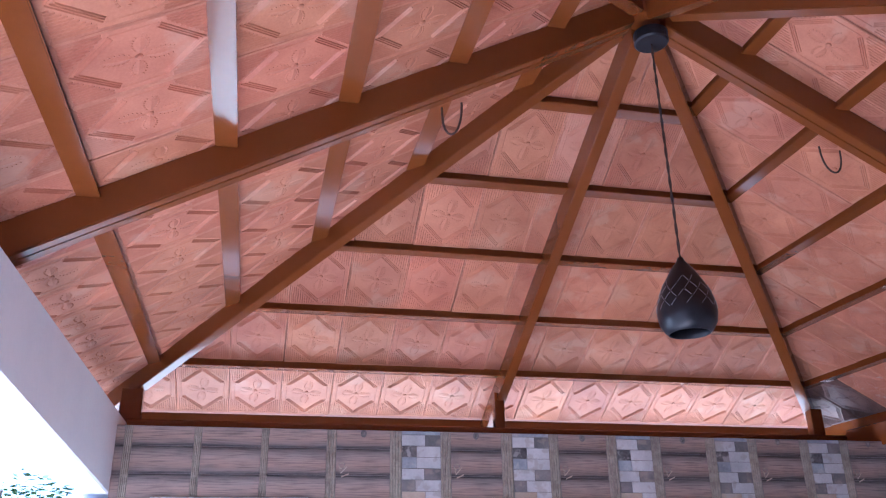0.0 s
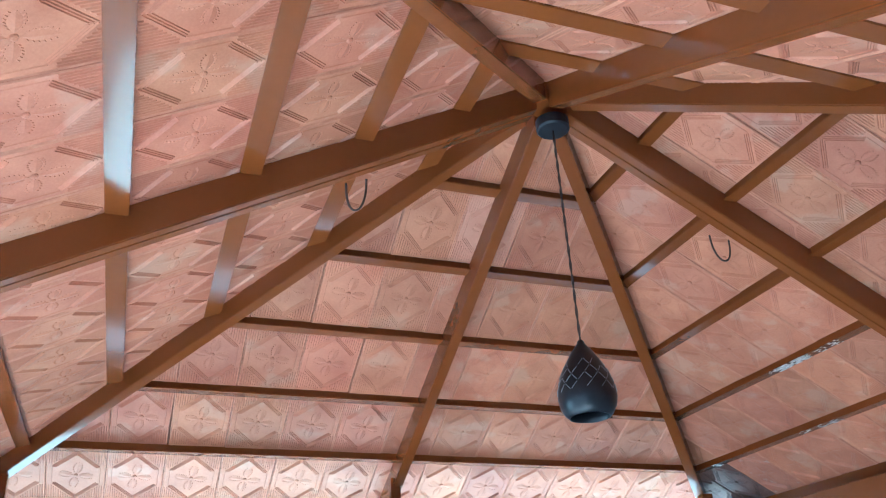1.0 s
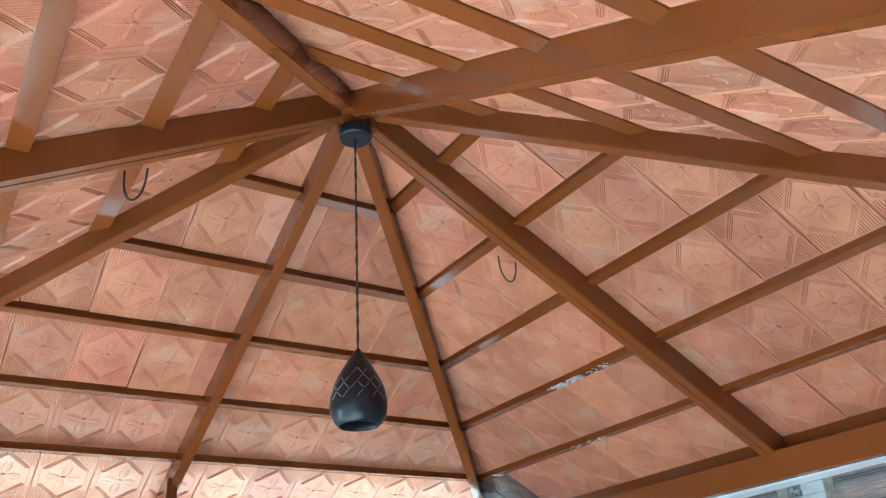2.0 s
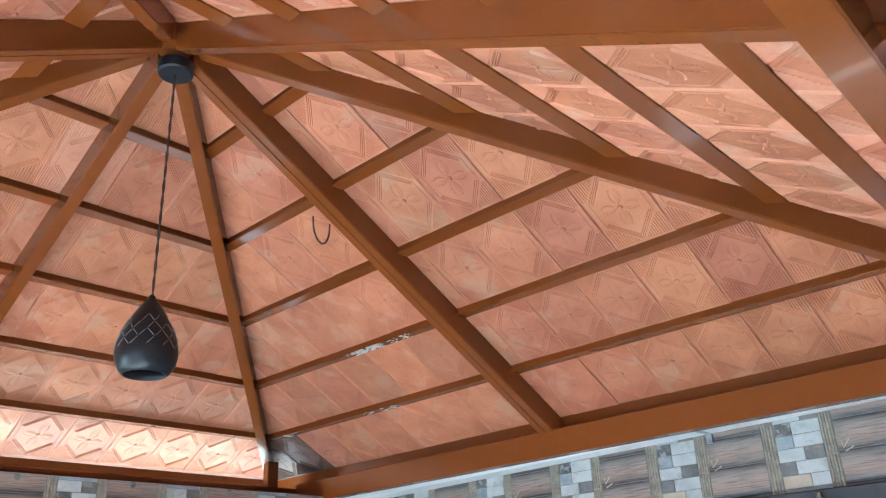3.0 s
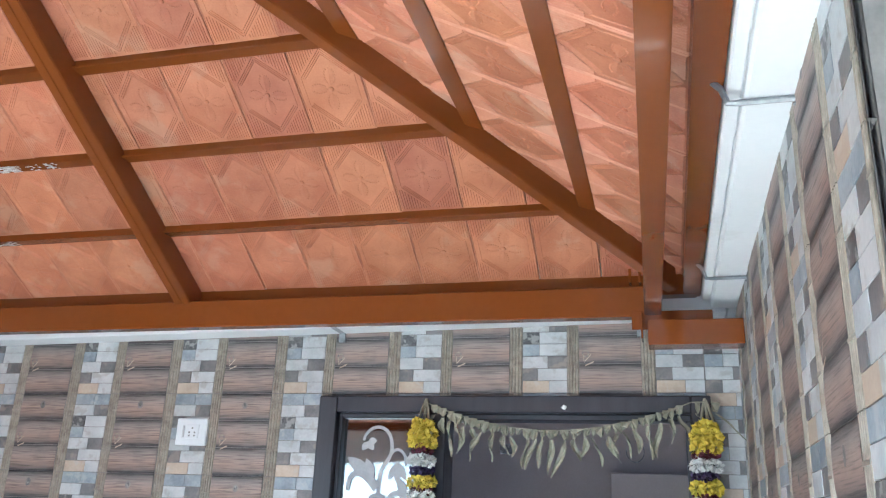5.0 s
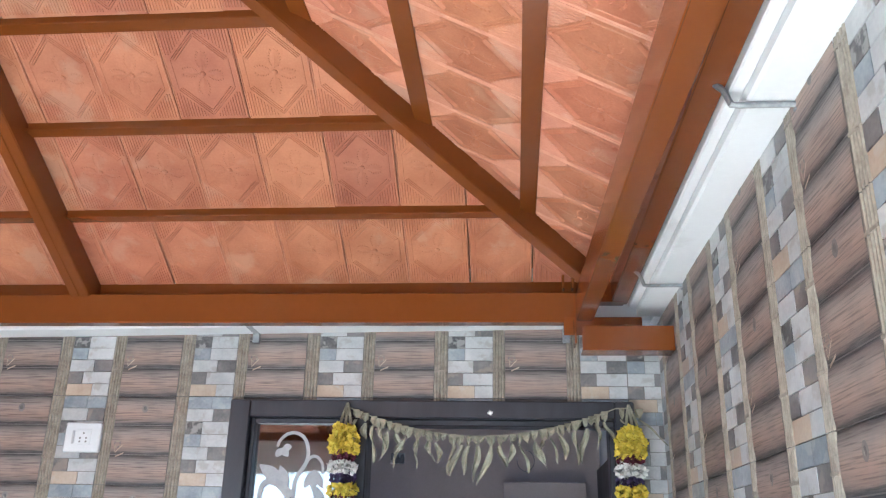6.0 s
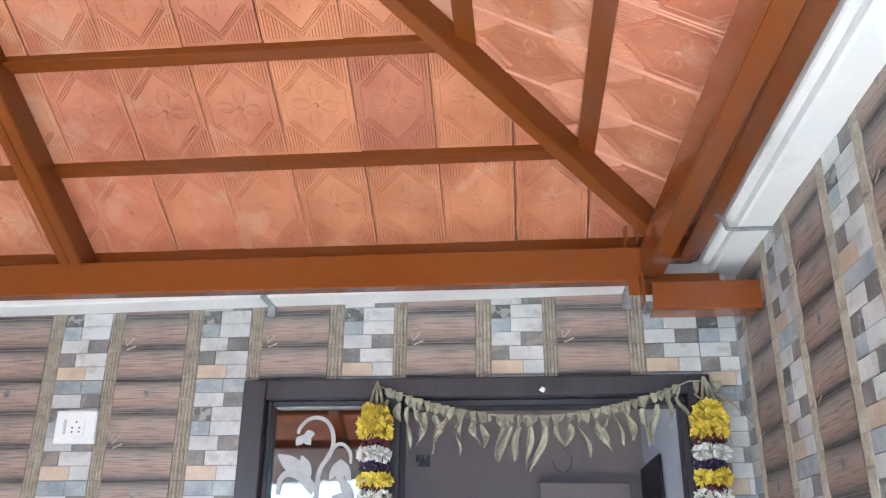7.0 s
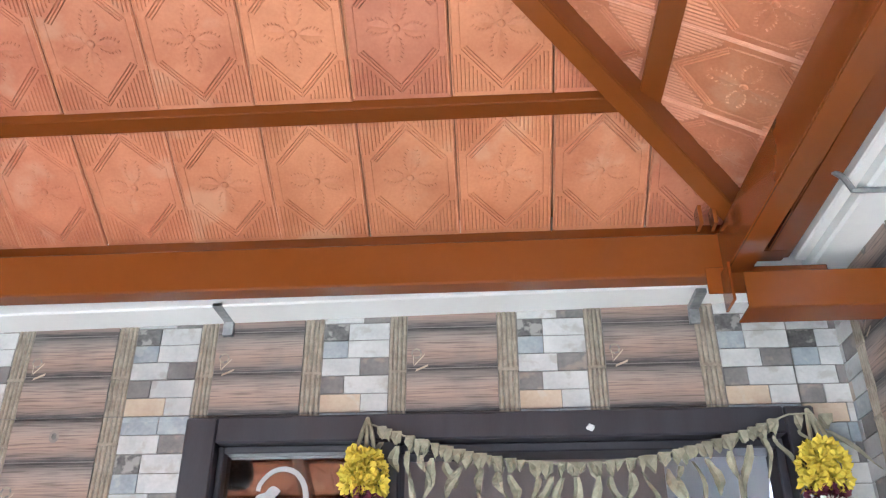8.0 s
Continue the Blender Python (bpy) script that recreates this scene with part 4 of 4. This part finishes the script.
TUCK = 0.009       # how far a tile lies over the flange of its batten
tile_roof = thing("tiled_ceiling", "pressed terracotta ceiling tiles with a diamond and flower relief", "tiled ceiling", at=(AX, AY, 2.4))
for side, ((ox, oy), (lx, ly)) in SIDES.items():
    slant = math.sqrt(1 + SLOPE[side] ** 2)
    row = ROW[side]
    wide = WIDE[side]
    along = Vector((lx, ly, 0))
    down = Vector((ox, oy, -SLOPE[side])).normalized()
    turn = Matrix((-along, down, down.cross(along))).transposed().to_4x4()
    odd = {}

    def odd_tile(source, surface):
        """The same tile with another surface, made once."""
        if surface not in odd:
            odd[surface] = source.copy()
            odd[surface].materials[0] = surface
            if surface == TERRACOTTA_STAINED:
                odd[surface].materials[1] = surface
        return odd[surface]

    tile_bm = tile_mesh(wide, (row - LAP[side] + 2 * TUCK) * slant)
    tile_data = bpy.data.meshes.new("ceiling_tile")
    tile_bm.to_mesh(tile_data)
    tile_data.materials.append(TERRACOTTA)
    tile_data.materials.append(TERRACOTTA_RIM)
    low, high = BESIDE[side]
    for n in range(6):
        base, end = TILE_END[side] - row * (n + 1) + LAP[side] - TUCK, TILE_END[side] - row * n + TUCK
        lo1, hi1 = hip_limit(side, end)
        lo0, hi0 = hip_limit(side, max(base, 0))
        for k in range(math.floor((lo1 - PHASE[side]) / wide), math.ceil((hi1 - PHASE[side]) / wide) + 1):
            u = PHASE[side] + k * wide
            if u > hi1 - 0.005 or u + wide < lo1 + 0.005:
                continue
            data = tile_data
            if u < lo0 or u + wide > hi0:
                bm = tile_bm.copy()
                for s, ratio in ((-1, EDGE[low] / EDGE[side]), (1, EDGE[high] / EDGE[side])):
                    no = Vector((-s, -ratio / slant, 0)).normalized()
                    bmesh.ops.bisect_plane(bm, geom=bm.verts[:] + bm.edges[:] + bm.faces[:], plane_co=Vector((u + wide - s * base * ratio, 0, 0)), plane_no=no, clear_outer=True)
                if not bm.faces:
                    bm.free()
                    continue
                data = bpy.data.meshes.new("ceiling_tile")
                bm.to_mesh(data)
                bm.free()
                data.materials.append(TERRACOTTA)
                data.materials.append(TERRACOTTA_RIM)
            middle = u + wide / 2
            surface = TERRACOTTA
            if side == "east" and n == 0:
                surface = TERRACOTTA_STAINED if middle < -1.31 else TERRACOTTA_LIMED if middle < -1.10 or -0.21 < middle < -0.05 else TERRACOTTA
            elif side == "east" and (n, round((middle - PHASE[side]) / wide - 0.5)) in ((1, 4), (2, 2), (0, 5)):
                surface = TERRACOTTA_RED
            elif side == "east" and (n, round((middle - PHASE[side]) / wide - 0.5)) in ((1, 3), (2, 3), (1, 5), (3, 2)):
                surface = TERRACOTTA_ORANGE
            elif side == "north" and n == 4 and -0.18 < middle < 0.0:
                surface = TERRACOTTA_PALE
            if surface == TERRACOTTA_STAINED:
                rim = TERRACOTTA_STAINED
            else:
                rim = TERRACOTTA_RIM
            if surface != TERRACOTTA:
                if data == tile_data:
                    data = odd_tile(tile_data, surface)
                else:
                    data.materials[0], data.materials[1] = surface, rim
            ob = new("ceiling_tile", data)
            ob.parent = tile_roof
            tilt = Matrix.Rotation(random.uniform(-0.006, 0.006), 4, "Z") @ Matrix.Rotation(random.uniform(-0.006, 0.006), 4, "X") @ Matrix.Rotation(random.uniform(-0.005, 0.005), 4, "Y")
            ob.matrix_basis = Matrix.Translation(on_roof(side, u + wide, base) - roof_origin) @ turn @ tilt
    tile_bm.free()

# ---- wall tiles ----
WALL_MATS = [LOG, ROPE, STONE_WHITE, STONE_GREY, STONE_BLUE, STONE_PEACH, STONE_DARK, GROUT]
# rows of the printed stone column from the top: (width share, material slot) pairs
STONE_ROWS = (((0.55, 4), (0.45, 4)), ((0.60, 2), (0.40, 3)), ((0.38, 6), (0.62, 2)), ((0.38, 4), (0.62, 2)), ((0.57, 2), (0.43, 3)), ((0.34, 3), (0.66, 2)), ((0.60, 5), (0.40, 2)))


def strand(bm, x0, x1, z0, z1, h, slot):
    """An upright rounded strand of a printed pole."""
    xm = (x0 + x1) / 2
    rows = [[bm.verts.new((x, z, hh)) for x, hh in ((x0, 0.0), (xm - (x1 - x0) * 0.2, h), (xm + (x1 - x0) * 0.2, h), (x1, 0.0))] for z in (z0, z1)]
    for k in range(3):
        bm.faces.new((rows[0][k], rows[0][k + 1], rows[1][k + 1], rows[1][k])).material_index = slot


def wall_tile(wide, tall, stones=True):
    """One relief tile in its own plane: pole, stone column, pole and three logs; x to the right, y up, z out of the wall."""
    bm = bmesh.new()
    sx, sy = wide / 0.45, tall / 0.3
    g = 0.0008
    box(bm, (g, g, -0.010), (wide - g, tall - g, -0.0015), slot=7)
    if stones:
        poles, stone, logs = ((0.001, 0.046), (0.202, 0.242)), (0.047, 0.201), (0.243, 0.4495)
    else:
        poles, stone, logs = ((0.001, 0.050),), None, (0.051, 0.4495)
    for p0, p1 in poles:
        for k in range(4):
            a = (p0 + (p1 - p0) * k / 4) * sx
            b = (p0 + (p1 - p0) * (k + 0.93) / 4) * sx
            strand(bm, a, b, 0.001, tall - 0.001, 0.0034, 1)
        for v in (0.09, 0.235):
            box(bm, (p0 * sx, v * sy, 0.0), (p1 * sx, (v + 0.006) * sy, 0.0040), slot=1)
    if stone:
        h = tall / 7
        for i, cells in enumerate(STONE_ROWS):
            x = stone[0] * sx
            for share, slot in cells:
                w = (stone[1] - stone[0]) * sx * share
                proud = 0.0012 + 0.0016 * ((i * 7 + slot * 3) % 5) / 4
                box(bm, (x + 0.0009, tall - (i + 1) * h + 0.0012, -0.0015), (x + w - 0.0009, tall - i * h - 0.0012, proud), slot=slot)
                x += w
    for i in range(3):
        z0, z1 = i * 0.1 * sy + 0.0012, (i + 1) * 0.1 * sy - 0.0012
        n = 6
        for x0, x1 in ((logs[0] * sx, logs[1] * sx),):
            ring = [(z0 + (z1 - z0) * k / n, 0.0034 * math.sin(math.pi * k / n) ** 0.6) for k in range(n + 1)]
            rows = [[bm.verts.new((x, z, hh)) for z, hh in ring] for x in (x0, x1)]
            for k in range(n):
                bm.faces.new((rows[0][k], rows[1][k], rows[1][k + 1], rows[0][k + 1])).material_index = 0
    # knot and twig beside the pole
    x0, z0 = (logs[0] + 0.022) * sx, 0.115 * sy
    if stones:
        for k in range(8):
            a = k * math.tau / 8
            b = (k + 1) * math.tau / 8
            q = [(x0 + r * math.cos(t), z0 + 0.020 + r * math.sin(t), 0.0040) for r, t in ((0.013, a), (0.013, b), (0.009, b), (0.009, a))]
            bm.faces.new([bm.verts.new(p) for p in q]).material_index = 1 if k % 3 else 3
        for dx0, dz0, dx1, dz1 in ((-0.008, 0.012, -0.006, -0.012), (-0.004, -0.010, 0.018, 0.014), (-0.002, -0.024, 0.026, -0.012)):
            q = [(x0 + dx0, z0 + dz0, 0.0042), (x0 + dx1, z0 + dz1, 0.0042), (x0 + dx1 + 0.001, z0 + dz1 + 0.0055, 0.0042), (x0 + dx0 + 0.001, z0 + dz0 + 0.0055, 0.0042)]
            bm.faces.new([bm.verts.new(p) for p in q]).material_index = 5
        xk, zk = (logs[0] + logs[1]) / 2 * sx, 0.258 * sy
        for r, slot in ((0.012, 3), (0.006, 6)):
            bm.faces.new([bm.verts.new((xk + r * math.cos(k * math.tau / 10), zk + r * 1.3 * math.sin(k * math.tau / 10), 0.0040 + (0.012 - r) * 0.05)) for k in range(10)]).material_index = slot
    return bm


def clad(parent, name_origin, right, cells, tall, top, bottom_line, holes, lowest=0.0):
    """Lay wall tiles on a wall. cells: (offset along the wall, width, has stones, clip from, clip to). holes: (from, to, low, high)."""
    out = Vector(right).cross(Vector((0, 0, 1)))
    turn = Matrix((Vector(right), Vector((0, 0, 1)), out)).transposed().to_4x4()
    cache = {}
    for u, wide, stones, c0, c1 in cells:
        key = (round(wide, 4), stones)
        if key not in cache:
            b = wall_tile(wide, tall, stones)
            me = bpy.data.meshes.new("wall_tile")
            b.to_mesh(me)
            for m in WALL_MATS:
                me.materials.append(m)
            cache[key] = (b, me)
        z = bottom_line
        while z > lowest - tall:
            lo, hi, zl, zh = max(u, c0), min(u + wide, c1), max(z, lowest), min(z + tall, top)
            pieces = [(lo, hi, zl, zh)]
            for h0, h1, l, t in holes:
                nxt = []
                for a, b2, p, q in pieces:
                    if h1 <= a or h0 >= b2 or t <= p or l >= q:
                        nxt.append((a, b2, p, q))
                        continue
                    if q > t:
                        nxt.append((a, b2, t, q))
                    if p < l:
                        nxt.append((a, b2, p, l))
                    mp, mq = max(p, l), min(q, t)
                    if a < h0:
                        nxt.append((a, h0, mp, mq))
                    if b2 > h1:
                        nxt.append((h1, b2, mp, mq))
                pieces = nxt
            for a, b2, p, q in pieces:
                if b2 - a < 0.01 or q - p < 0.01:
                    continue
                src, me = cache[key]
                if b2 - a < wide - 1e-4 or q - p < tall - 1e-4:
                    bm = src.copy()
                    for co, no in (((a - u, 0, 0), (-1, 0, 0)), ((b2 - u, 0, 0), (1, 0, 0)), ((0, p - z, 0), (0, -1, 0)), ((0, q - z, 0), (0, 1, 0))):
                        bmesh.ops.bisect_plane(bm, geom=bm.verts[:] + bm.edges[:] + bm.faces[:], plane_co=co, plane_no=no, clear_outer=True)
                    me = bpy.data.meshes.new("wall_tile")
                    bm.to_mesh(me)
                    bm.free()
                    for m in WALL_MATS:
                        me.materials.append(m)
                ob = new("wall_tile", me)
                ob.parent = parent
                ob.matrix_basis = Matrix.Translation(Vector(name_origin) + Vector(right) * u + Vector((0, 0, z))) @ turn
            z -= tall
    for b, _ in cache.values():
        b.free()


# east wall, read from its north end towards the south
cells = [(N_WALL - (0.207 + 0.45 * j), 0.45, True, 0.0, N_WALL + 1.345) for j in range(4, -5, -1)]
clad(wall_east, (E_WALL, N_WALL, 0), (0, -1, 0), cells, 0.3, EAST_TOP, 2.163, [(N_WALL - DOOR_Y1, N_WALL - DOOR_Y0, -1, DOOR_TOP)])
clad(wall_east, (E_WALL, N_WALL, 0), (0, -1, 0), [(N_WALL + 1.345 - 0.046, 0.45, True, N_WALL + 1.347, N_WALL - S_WALL)], 0.3, EAST_TOP, 2.120,
     [(N_WALL - DOOR_Y1, N_WALL - DOOR_Y0, -1, DOOR_TOP)])
# south wall, read from its east end towards the west
S_START, S_STEP = -0.12, 0.45
clad(wall_south, (0, S_WALL, 0), (-1, 0, 0), [(S_START + S_STEP * j, S_STEP, True, 0.0, 1.905) for j in range(0, 5)], 0.3, WALL_TOP, 2.163, [])
# north wall, read from its west end towards the east
holes = [(x0 + 3.45, x1 + 3.45, WIN_LO, WIN_HI) for x0, x1 in WINDOWS]
cells = [(3.45 - 2.89 + 0.45 * j, 0.45, True, 0.781, 3.45) for j in range(-1, 7)]
cells += [(0.03 + 0.245 * j, 0.245, False, 0.0, 0.781) for j in range(-1, 4)]
clad(wall_north, (-3.45, N_WALL, 0), (1, 0, 0), cells, 0.3, NORTH_TOP, 2.114, holes)
